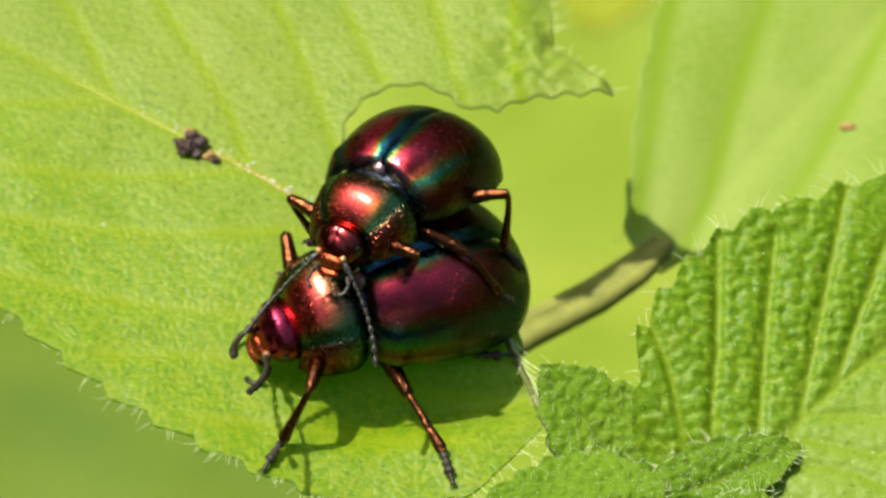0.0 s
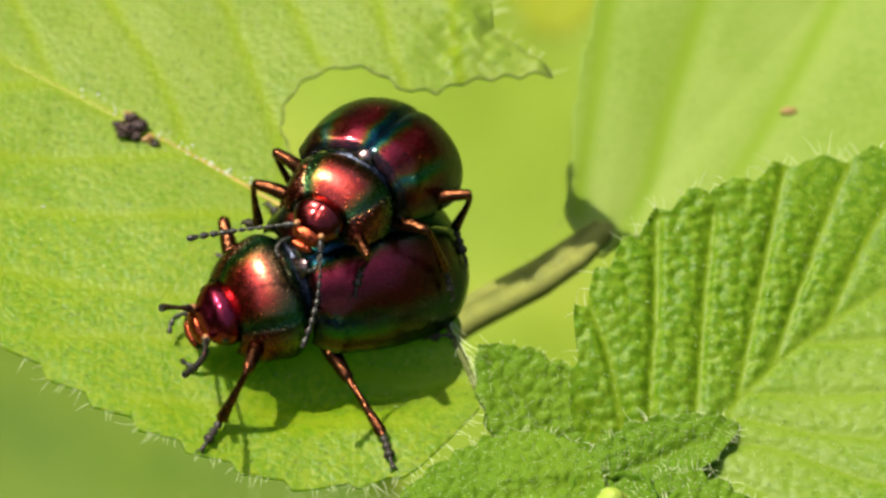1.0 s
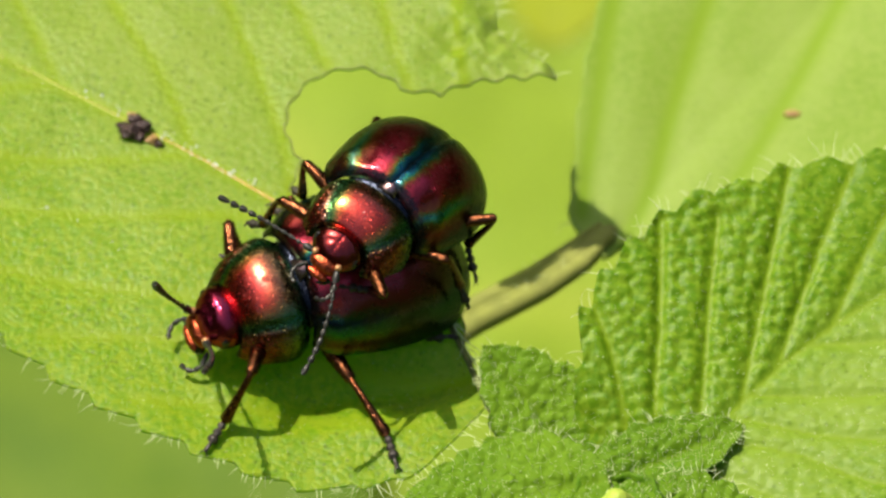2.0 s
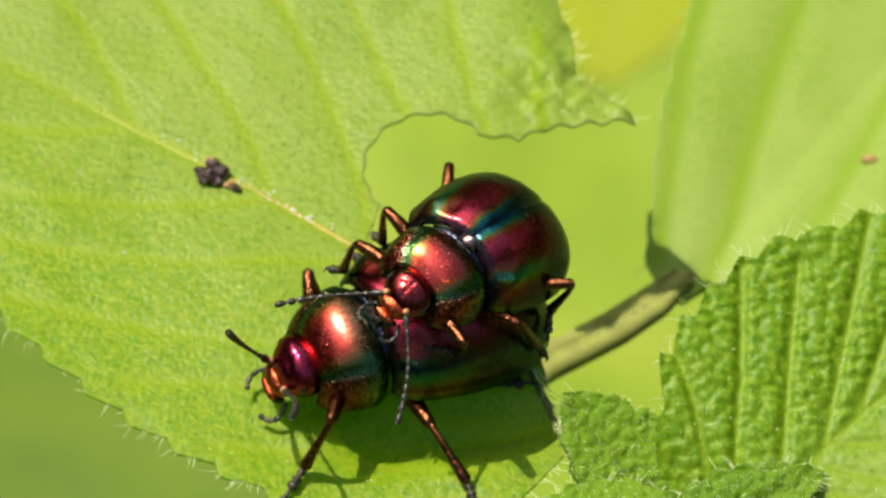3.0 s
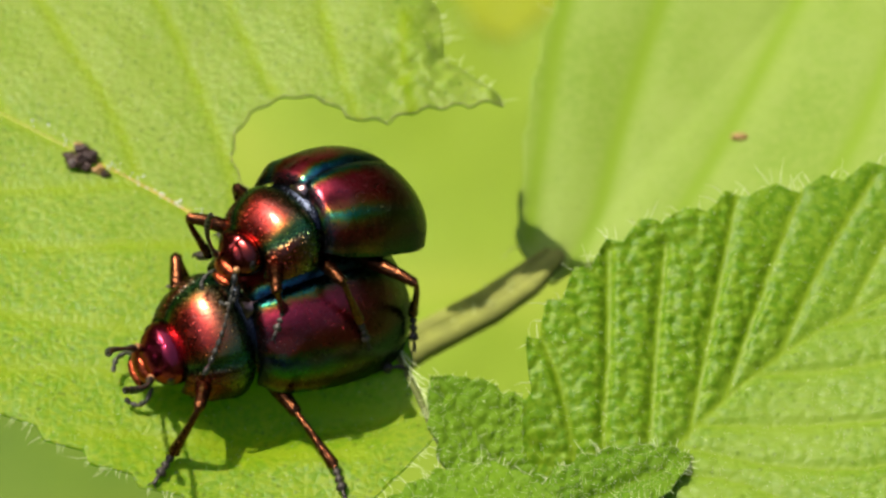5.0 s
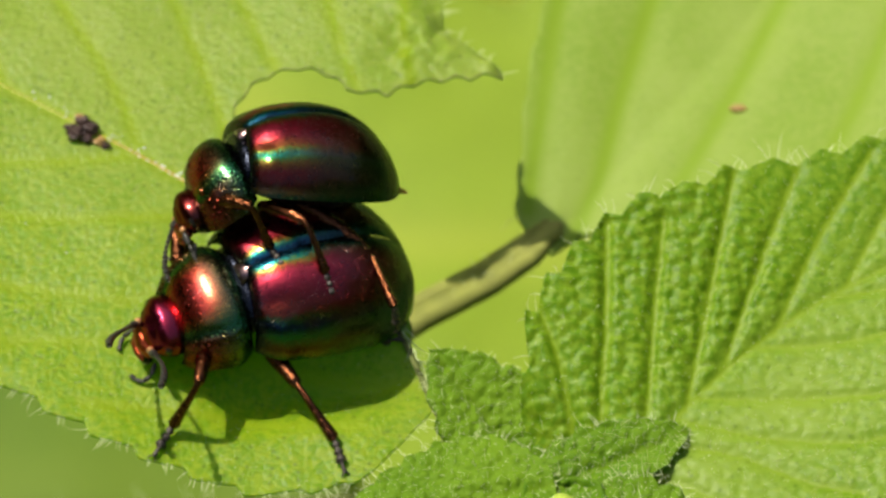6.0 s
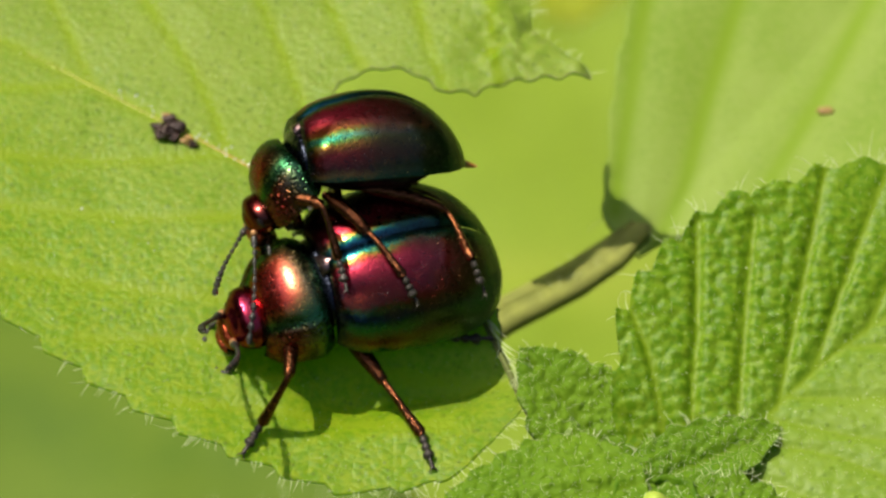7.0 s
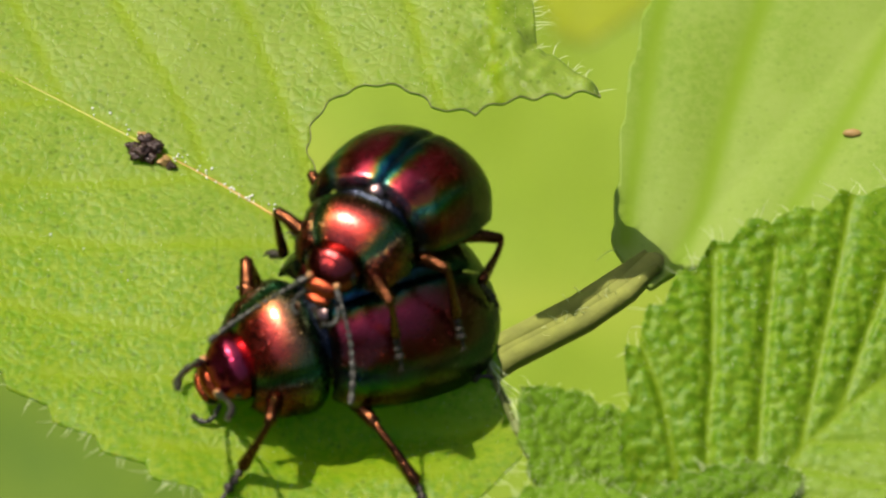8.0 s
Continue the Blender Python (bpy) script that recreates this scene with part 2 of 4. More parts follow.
PRONOTUM = shell_material("pronotum_copper", [(0.0, (0.74, 0.060, 0.060)), (0.24, (0.64, 0.045, 0.030)), (0.34, (0.50, 0.15, 0.03)), (0.42, (0.12, 0.22, 0.04)), (0.50, (0.04, 0.13, 0.045)), (0.60, (0.28, 0.05, 0.02)), (0.85, (0.30, 0.018, 0.018)), (1.0, (0.22, 0.06, 0.015))], (0.02, 0.21, 0.08), 0.27, 11.0, 0.014, shade=0.32, side_pit=3.2, tail=0.40, front=(0.01, 0.06, 0.02))
HEADM = shell_material("head_magenta", [(0.0, (0.60, 0.030, 0.13)), (0.5, (0.54, 0.025, 0.08)), (0.8, (0.42, 0.04, 0.03)), (1.0, (0.16, 0.05, 0.02))], (0.70, 0.12, 0.04), 0.23, 9.0, 0.008, shade=0.38, coat=0.42)
HEAD_COPPER = shell_material("head_copper_red", [(0.0, (0.50, 0.040, 0.045)), (0.5, (0.36, 0.035, 0.03)), (0.8, (0.16, 0.03, 0.02)), (1.0, (0.06, 0.03, 0.03))], (0.25, 0.05, 0.03), 0.23, 9.0, 0.008, shade=0.38, coat=0.42)
FACE = plain("face_orange_copper", (0.40, 0.075, 0.03), 0.30, 1.0, 0.04, 9, 0.6)
LEGM = plain("leg_copper_metal", (0.125, 0.046, 0.020), 0.24, 1.0, 0.05, 7, 0.7)
DARK = plain("blue_black_metal", (0.020, 0.024, 0.036), 0.26, 1.0, 0.04, 6, 0.5)
# scutellum's pale tone stands in for the sun's reflection on it
SCUT = plain("scutellum_glint", (0.26, 0.17, 0.17), 0.3, 1.0, 0.02, 6, 0.2)
TARSUS = plain("tarsus_dark_fuzzy", (0.035, 0.03, 0.024), 0.42, 0.3, 0.05, 8, 0.5)
BELLY = plain("belly_black_bronze", (0.014, 0.013, 0.012), 0.35, 0.8, 0.03, 5, 0.5)
EYE = plain("eye_black", (0.012, 0.010, 0.010), 0.15, 0.0, 0.01, 20, 0.3)
ANT = plain("antenna_grey_black", (0.040, 0.040, 0.036), 0.36, 0.4, 0.03, 12, 0.6)
CREAM = plain("cream_underside", (0.42, 0.22, 0.09), 0.35, 0.4, 0.02, 8, 0.3)
TAIL = plain("tail_amber", (0.30, 0.14, 0.03), 0.3, 0.0, 0.01, 9, 0.3)


# ---- mesh tools ----
def mesh_of(name, verts, faces, mat, smooth=True, uv=None, vein=None):
    """A mesh from millimetre points. uv: a pair for each vertex; vein: a value for each vertex."""
    me = bpy.data.meshes.new(name)
    me.from_pydata((np.asarray(verts, float) * MM).tolist(), [], [tuple(f) for f in faces])
    me.materials.append(mat)
    if smooth:
        me.polygons.foreach_set("use_smooth", [True] * len(me.polygons))
    if uv is not None:
        ids = np.empty(len(me.loops), int)
        me.loops.foreach_get("vertex_index", ids)
        layer = me.uv_layers.new(name="shell")
        layer.data.foreach_set("uv", np.asarray(uv, float)[ids].ravel())
    if vein is not None:
        a = me.attributes.new("vein", "FLOAT", "POINT")
        a.data.foreach_set("value", np.asarray(vein, float))
    me.update()
    return me


def part(name, me, parent=None, label="", at=None):
    ob = new(name, me)
    if parent:
        ob.parent = parent
    if at is not None:
        ob.matrix_basis = at
    if label:
        ob["label"] = label
    return ob


def thing(name, label, category, kind="", group="", at=None):
    ob = tagged(new(name), label, category, group, kind)
    ob.empty_display_size = 0.001
    if at is not None:
        ob.matrix_basis = at
    return ob


def smooth_line(x, xs, ys):
    """A smooth curve through a few stations."""
    xs, ys = np.array(xs, float), np.array(ys, float)
    m = np.gradient(ys, xs)
    x = np.clip(x, xs[0], xs[-1])
    i = np.clip(np.searchsorted(xs, x, side="right") - 1, 0, len(xs) - 2)
    h = xs[i + 1] - xs[i]
    t = (x - xs[i]) / h
    return (2 * t**3 - 3 * t**2 + 1) * ys[i] + (t**3 - 2 * t**2 + t) * h * m[i] + (3 * t**2 - 2 * t**3) * ys[i + 1] + (t**3 - t**2) * h * m[i + 1]


def tube(points, radii, sides=8, caps=True):
    """Points and faces of a tapering round tube along a line."""
    P = np.array(points, float)
    n = len(P)
    T = np.gradient(P, axis=0)
    T /= np.linalg.norm(T, axis=1)[:, None] + 1e-12
    ref = np.array([0, 0, 1.0]) if abs(T[:, 2]).mean() < 0.8 else np.array([1.0, 0, 0])
    A = np.cross(T, ref)
    A /= np.linalg.norm(A, axis=1)[:, None] + 1e-12
    B = np.cross(A, T)
    ang = np.linspace(0, 2 * np.pi, sides, endpoint=False)
    r = np.array(radii, float)[:, None, None]
    V = P[:, None] + r * (A[:, None] * np.cos(ang)[None, :, None] + B[:, None] * np.sin(ang)[None, :, None])
    F = []
    for i in range(n - 1):
        for j in range(sides):
            k = (j + 1) % sides
            F.append((i * sides + j, i * sides + k, (i + 1) * sides + k, (i + 1) * sides + j))
    if caps:
        F.append(tuple(range(sides)))
        F.append(tuple(range((n - 1) * sides, n * sides))[::-1])
    return V.reshape(-1, 3), F


def joined(pieces):
    V, F, o = [], [], 0
    for v, f in pieces:
        V.append(np.asarray(v, float))
        F += [tuple(i + o for i in q) for q in f]
        o += len(v)
    return np.concatenate(V), F


def ball(c, r, n=12, m=8):
    """Points and faces of an ellipsoid of radii r."""
    V, F = [], []
    for i in range(m + 1):
        b = np.pi * i / m
        for j in range(n):
            a = 2 * np.pi * j / n
            V.append((c[0] + r[0] * np.sin(b) * np.cos(a), c[1] + r[1] * np.sin(b) * np.sin(a), c[2] + r[2] * np.cos(b)))
    for i in range(m):
        for j in range(n):
            k = (j + 1) % n
            F.append((i * n + j, (i + 1) * n + j, (i + 1) * n + k, i * n + k))
    return np.array(V), F


def cells(x, y, size, seed=0):
    """Distance to the nearest of scattered seeds, and to the second, in units of size."""
    gx, gy = x / size, y / size
    ix, iy = np.floor(gx), np.floor(gy)
    best = np.full(np.shape(x), 9.0)
    second = np.full(np.shape(x), 9.0)
    for dx in (-1, 0, 1):
        for dy in (-1, 0, 1):
            cx, cy = ix + dx, iy + dy
            h1 = np.sin(cx * 127.1 + cy * 311.7 + seed) * 43758.5453
            h2 = np.sin(cx * 269.5 + cy * 183.3 + seed * 1.7) * 24634.6345
            px, py = cx + h1 - np.floor(h1), cy + h2 - np.floor(h2)
            d = np.hypot(gx - px, gy - py)
            second = np.where(d < best, best, np.minimum(second, d))
            best = np.minimum(best, d)
    return best, second


def ripple(x, y, size, seed=0):
    """Soft uneven relief between -1 and 1."""
    a = x / size * 2 * np.pi
    b = y / size * 2 * np.pi
    return (np.sin(a + 1.3 * np.sin(0.7 * b + seed)) + np.sin(0.8 * b + 1.7 * np.sin(0.6 * a + 2 * seed)) + np.sin(0.57 * (a + b) + seed)) / 3


# ---- leaves ----
class Leaf:
    """A toothed leaf blade on a midrib: base, the way of the midrib, and half-widths on both sides along it (mm)."""

    def __init__(self, base, way, length, left, right, tooth=0.3, pitch=1.3, bend=0.0, lean=0.0):
        self.o = np.array(base, float)
        d = np.array(way, float)
        self.d = d / np.linalg.norm(d)
        self.n = np.array([-self.d[1], self.d[0]])
        self.length, self.left, self.right = length, left, right
        self.tooth, self.pitch, self.bend = tooth, pitch, bend
        self.veins = []
        self.bites = []

    def uv(self, x, y):
        px, py = x - self.o[0], y - self.o[1]
        u = px * self.d[0] + py * self.d[1]
        v = px * self.n[0] + py * self.n[1]
        return u, v - self.bend * np.sin(np.clip(u / self.length, 0, 1) * np.pi)

    def xy(self, u, v):
        v = v + self.bend * np.sin(np.clip(u / self.length, 0, 1) * np.pi)
        return self.o[0] + u * self.d[0] + v * self.n[0], self.o[1] + u * self.d[1] + v * self.n[1]

    def inside(self, x, y):
        """Positive on the blade."""
        u, v = self.uv(x, y)
        wl = smooth_line(u, *self.left)
        wr = smooth_line(u, *self.right)
        q = u / self.pitch
        saw = (q - np.floor(q))
        saw = np.where(saw < 0.75, saw / 0.75, (1 - saw) / 0.25)
        w = np.where(v > 0, wl, wr)
        f = w - self.tooth * (1 - saw) * np.clip(w / 1.5, 0, 1) - np.abs(v)
        f = np.minimum(f, np.minimum(u - self.left[0][0], self.left[0][-1] - u) * 1.0)
        for bx, by, br in self.bites:
            f = np.minimum(f, np.hypot(x - bx, y - by) - br + 0.05 * np.sin(9 * np.arctan2(y - by, x - bx) * br / 1.2))
        return f

    def vein_lines(self, count, angle, first=0.06, reach=0.93, curl=0.25):
        """Side veins as lines in the plane, paired along the midrib."""
        lines = []
        for i in range(count):
            u0 = self.length * (first + (1 - first) * i / count)
            for side in (1, -1):
                pts = []
                for s in np.linspace(0, 1, 14):
                    r = s * 14.0
                    u = u0 + r * math.cos(radians(angle)) + curl * s * s * 2.2
                    v = side * r * math.sin(radians(angle))
                    w = smooth_line(np.array([u]), *(self.left if side > 0 else self.right))[0]
                    if abs(v) > w * reach or u > self.length:
                        break
                    pts.append((u, v))
                if len(pts) > 3:
                    lines.append(pts)
        return lines


def near_lines(x, y, lines):
    """Distance in the plane from points to the nearest of some polylines."""
    best = np.full(np.shape(x), 99.0)
    for pts in lines:
        for (ax, ay), (bx, by) in zip(pts[:-1], pts[1:]):
            dx, dy = bx - ax, by - ay
            t = np.clip(((x - ax) * dx + (y - ay) * dy) / (dx * dx + dy * dy + 1e-9), 0, 1)
            best = np.minimum(best, np.hypot(x - ax - t * dx, y - ay - t * dy))
    return best


def blade(inside, height, bounds, step, thick, veins=None):
    """Clips a fine grid at the blade's outline and gives it thickness: points, faces, vein values."""
    x0, y0, x1, y1 = bounds
    nx, ny = int((x1 - x0) / step) + 1, int((y1 - y0) / step) + 1
    X, Y = np.meshgrid(x0 + np.arange(nx) * step, y0 + np.arange(ny) * step, indexing="ij")
    Fv = inside(X, Y)
    Fv = np.where(np.abs(Fv) < 1e-4, 1e-4, Fv)
    ok = Fv > 0
    pts, idx, F = [], {}, []

    def node(i, j):
        key = (i, j)
        if key not in idx:
            idx[key] = len(pts)
            pts.append((X[i, j], Y[i, j]))
        return idx[key]

    def cut(a, b):
        key = (a, b) if a < b else (b, a)
        if key not in idx:
            fa, fb = Fv[a], Fv[b]
            t = fa / (fa - fb)
            idx[key] = len(pts)
            pts.append((X[a] + t * (X[b] - X[a]), Y[a] + t * (Y[b] - Y[a])))
        return idx[key]

    full = ok[:-1, :-1] & ok[1:, :-1] & ok[1:, 1:] & ok[:-1, 1:]
    some = (ok[:-1, :-1] | ok[1:, :-1] | ok[1:, 1:] | ok[:-1, 1:]) & ~full
    for i, j in np.argwhere(full):
        F.append((node(i, j), node(i + 1, j), node(i + 1, j + 1), node(i, j + 1)))
    for i, j in np.argwhere(some):
        i, j = int(i), int(j)
        for tri in (((i, j), (i + 1, j), (i + 1, j + 1)), ((i, j), (i + 1, j + 1), (i, j + 1))):
            poly = []
            for a, b in zip(tri, tri[1:] + tri[:1]):
                if ok[a]:
                    poly.append(node(*a))
                if ok[a] != ok[b]:
                    poly.append(cut(a, b))
            if len(poly) > 2:
                F.append(tuple(poly))
    P = np.array(pts)
    z = height(P[:, 0], P[:, 1])
    top = np.column_stack([P, z])
    seen = {}
    for f in F:
        for a, b in zip(f, f[1:] + f[:1]):
            seen[(a, b)] = 1
    n = len(P)
    rim = [(b, a, a + n, b + n) for a, b in seen if (b, a) not in seen]
    faces = F + [tuple(i + n for i in f[::-1]) for f in F] + rim
    low = top.copy()
    low[:, 2] -= thick
    vv = veins(P[:, 0], P[:, 1]) if veins is not None else np.zeros(n)
    return np.concatenate([top, low]), faces, np.concatenate([vv, vv]), [(a, b) for a, b in seen if (b, a) not in seen], P


def hairs(spots, rng, length=(0.35, 0.8), radius=0.009, droop=0.3):
    """Fine tapering hairs: spots are (point, way)."""
    out = []
    for p, w in spots:
        p, w = np.array(p, float), np.array(w, float)
        w = w / (np.linalg.norm(w) + 1e-9) + rng.normal(0, 0.16, 3)
        ln = rng.uniform(*length)
        bendy = rng.normal(0, 0.25, 3) + np.array([0, 0, -droop * 0.5])
        q = [p + w * ln * s + bendy * ln * s * s for s in (0, 0.5, 1.0)]
        out.append(tube(q, [radius, radius * 0.75, radius * 0.2], 3, False))
    return joined(out)


RNG = np.random.default_rng(7)


def ribs(lf, lines, height, mat, parent, name, r0, label="", lift=0.02):
    """Veins as slim raised cords, each tapering to its end."""
    for pts in lines:
        q = [lf.xy(np.float64(u), np.float64(v)) for u, v in pts]
        q = [(a, b) for a, b in q if lf.inside(np.array([a]), np.array([b]))[0] > 0.05]
        if len(q) < 3:
            continue
        xs, ys = np.array(q).T
        z = height(xs, ys) + lift - r0 * 0.4
        v, f = tube(np.column_stack([xs, ys, z]), np.linspace(r0, r0 * 0.35, len(q)), 6)
        part(name, mesh_of(name, v, f, mat), parent, label)


def make_leaf(lf, name, label, height, bounds, step, thick, mat, vein_lines, vein_width, hair_gap, hair_len, fuzz=0, fuzz_len=(0.08, 0.2), skip=None, bare=None):
    """A whole leaf: blade, marginal hairs and short surface fuzz."""
    ob = thing(name, label, "leaf")
    world_lines = [[lf.xy(np.float64(u), np.float64(v)) for u, v in pts] for pts in vein_lines]

    def vein_at(x, y):
        return np.exp(-((near_lines(x, y, world_lines) / vein_width) ** 2)) if world_lines else np.zeros(len(x))

    V, F, vv, rim, P = blade(lf.inside, height, bounds, step, thick, vein_at)
    part("blade", mesh_of("blade", V, F, mat, vein=vv), ob)
    spots = []
    for a, b in rim:
        e = P[b] - P[a]
        out = np.array([e[1], -e[0]])
        ln = np.linalg.norm(out)
        if ln < 1e-6 or (skip is not None and skip(*P[a])) or (bare is not None and bare(*P[a])):
            continue
        if RNG.random() < ln / hair_gap:
            spots.append((V[a], (out[0] / ln, out[1] / ln, 0.25)))
    bitten = [(a, b) for a, b in rim if skip is not None and skip(*P[a])]
    if bitten:
        v, f = joined([tube([V[a] + (0, 0, 0.01), V[b] + (0, 0, 0.01)], [0.015, 0.015], 4, False) for a, b in bitten])
        part("bitten_edge", mesh_of("bitten_edge", v, f, EDGE), ob, "dry dark rim where the leaf was eaten")
    if spots:
        v, f = hairs(spots, RNG, hair_len, 0.011)
        tagged(part("margin_hairs", mesh_of("margin_hairs", v, f, HAIR), ob, "fine white marginal hairs"), kind="stuff")
    if fuzz:
        n = len(P)
        pick = RNG.choice(n, min(fuzz, n), replace=False)
        v, f = hairs([(V[i], (RNG.normal(0, 0.5), RNG.normal(0, 0.5), 1)) for i in pick], RNG, fuzz_len, 0.009)
        tagged(part("surface_hairs", mesh_of("surface_hairs", v, f, HAIR), ob, "short pale surface hairs"), kind="stuff")
    return ob


# main leaf, on which the beetles sit: heart-shaped, its base towards the stem, eaten in on one side
main = Leaf((3.5, 1.4), (-0.8412, 0.5407), 24.0,
            ([-1.75, -1.5, -0.7, 0.6, 2.7, 5.0, 7.5, 11, 15, 20, 24], [1.2, 3.6, 5.2, 6.35, 7.0, 7.3, 7.35, 6.95, 5.9, 3.2, 0]),
            ([-1.75, -0.5, 1.0, 2.0, 2.9, 4.2, 5.2, 6.5, 10, 15, 20, 24], [0.3, 3.5, 6.5, 7.7, 8.3, 8.4, 9.4, 10.6, 11.0, 9.0, 5.0, 0]), 0.28, 1.45)
main.bites = [(0.3, 7.75, 1.72), (1.9, 6.4, 2.35), (4.3, 6.4, 2.75), (3.3, 4.2, 2.2), (5.6, 8.0, 1.25), (6.5, 5.5, 3.2), (0.3, 5.6, 1.55), (6.5, 1.55, 3.2)]
MIDRIB = [(u, -0.55 + 0.03 * abs(u - 9)) for u in np.linspace(2.2, 23, 30)]


def vein_through(*stops, n=16):
    """A smooth vein through a few stops along the blade."""
    q = np.array(stops, float)
    run = np.concatenate([[0], np.cumsum(np.hypot(*np.diff(q, axis=0).T))])
    at = np.linspace(0, run[-1], n)
    return list(zip(smooth_line(at, run, q[:, 0]), smooth_line(at, run, q[:, 1])))


LOWER_VEINS = [vein_through((5.2, -0.5), (6.6, 0.15), (8.2, 1.2), (9.8, 2.25), (12.0, 3.35), (14.0, 4.2), (17.0, 5.0)),
               vein_through((9.2, -0.5), (10.4, 0.45), (12.2, 1.6), (15.0, 3.0), (18.0, 3.9)),
               vein_through((3.6, 0.9), (6.6, 3.2), (8.1, 3.95), (10.7, 4.95), (13.2, 5.7)),
               vein_through((-0.9, 1.1), (-0.3, 1.5), (2.2, 2.9), (4.5, 3.7), (7.0, 4.9), (9.3, 6.3)),
               vein_through((13.4, -0.5), (15.0, 0.7), (18.0, 2.2)),
               vein_through((-0.4, 3.3), (1.6, 4.4), (4.0, 5.4), (6.2, 6.6))]
UPPER_VEINS = [vein_through((9.3, -0.7), (9.9, -1.25), (10.8, -1.9), (11.8, -2.5), (13.1, -3.15), (14.6, -4.0), (16.5, -4.8)),
               vein_through((6.2, -0.8), (6.9, -1.75), (8.1, -2.85), (9.9, -4.25), (12.0, -5.7), (14.0, -6.6)),
               vein_through((7.2, -4.6), (8.9, -5.65), (10.2, -6.6), (12.0, -7.8)),
               vein_through((5.2, -5.3), (6.5, -6.35), (7.5, -7.3), (8.6, -8.5)),
               vein_through((13.6, -0.6), (15.5, -1.9), (18.0, -3.1)),
               vein_through((4.2, -6.3), (5.2, -7.4), (6.0, -8.8))]


def main_height(x, y):
    u, v = main.uv(x, y)
    g = 0.12 * ripple(x, y, 6.0, 1.0) + 0.022 * ripple(x, y, 1.7, 2.0) + 0.008 * ripple(x, y, 0.5, 5.0)
    lines = [[main.xy(np.float64(a), np.float64(b)) for a, b in p] for p in [MIDRIB] + LOWER_VEINS + UPPER_VEINS]
    d = near_lines(x, y, lines)
    groove = -0.026 * np.exp(-((d / 0.20) ** 2)) - 0.014 * np.exp(-((d / 0.7) ** 2))
    rise = 0.012 * np.clip(-v - 3, 0, 20) ** 2 * 0.5
    edge = np.clip((x - 3.9) * 0.90 + (y - 10.6) * 0.43 + 0.15, 0, 2) * np.clip((y - 8.6) / 0.8, 0, 1)
    tipcurl = -0.36 * edge**2 + 0.45 * np.exp(-(((x - 5.5) / 0.4) ** 2 + ((y - 9.6) / 0.4) ** 2))
    crumple = np.exp(-(((x - 3.9) / 1.3) ** 2 + ((y - 10.4) / 1.5) ** 2)) * np.clip((y - 8.0) / 1.0, 0, 1)
    tipcurl += crumple * (0.34 * ripple(x, y, 1.5, 12.0) + 0.12 * ripple(x, y, 0.6, 13.0))
    along, across = (x - 1.0) * 0.98 + (y + 0.4) * 0.18, (x - 1.0) * 0.18 - (y + 0.4) * 0.98
    dip = -0.75 * np.exp(-((across / 0.75) ** 2)) * np.exp(-((along / 2.6) ** 4))
    return g * np.clip((np.abs(v + 0.5)) / 1.5, 0.2, 1) + groove + rise + tipcurl + dip


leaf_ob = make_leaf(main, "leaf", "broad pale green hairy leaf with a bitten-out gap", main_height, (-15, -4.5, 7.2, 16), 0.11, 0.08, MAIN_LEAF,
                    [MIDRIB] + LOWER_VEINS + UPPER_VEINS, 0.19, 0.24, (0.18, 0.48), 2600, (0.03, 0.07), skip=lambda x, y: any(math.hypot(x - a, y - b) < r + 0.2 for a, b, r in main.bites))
ribs(main, [MIDRIB[11:]], main_height, RIB, leaf_ob, "midrib", 0.055, "pale yellow-green midrib", lift=-0.012)
ribs(main, [MIDRIB[:14]], main_height, RIB_BROWN, leaf_ob, "midrib", 0.07, "yellowish-brown scarred midrib", lift=0.01)


# crinkled leaf beside it: puffed between sunken veins
crinkled = Leaf((7.6, -3.6), (0.72, 0.69), 16.0,
                ([-2.3, -1.3, -0.12, 0.85, 1.9, 2.9, 4.1, 5.2, 6.75, 8.0, 9.0, 10.5, 12.2, 14, 16], [0.3, 1.5, 2.3, 3.0, 3.95, 4.35, 4.55, 4.6, 4.35, 3.75, 3.5, 2.6, 1.8, 1.2, 0]),
                ([-2.3, -1.0, 0.0, 1.1, 2.4, 4.2, 6.7, 9.25, 11.85, 14, 16], [0.2, 0.6, 1.6, 3.3, 4.75, 5.9, 6.2, 5.4, 4.0, 2.2, 0]), 0.34, 1.15)
CR_MIDRIB = vein_through((-0.4, -0.25), (2.55, -0.52), (5.0, -0.42), (8.0, -0.70), (10.8, -1.37), (14.5, -2.0), n=24)
CR_UPPER = [vein_through((-0.2, -0.2), (0.8, 1.0), (2.0, 2.9), (2.5, 4.2)), vein_through((0.7, -0.25), (1.6, 0.75), (3.6, 2.6), (5.35, 4.35)),
            vein_through((1.9, -0.45), (2.5, 0.0), (4.57, 1.8), (6.6, 3.5)), vein_through((3.4, -0.55), (6.13, 1.3), (9.0, 3.25)),
            vein_through((4.8, -0.45), (5.3, -0.2), (8.0, 1.15), (10.5, 2.3)), vein_through((6.6, -0.6), (9.8, 0.66), (12.2, 1.3)), vein_through((9.0, -0.9), (12.0, 0.1), (14.0, 0.5))]
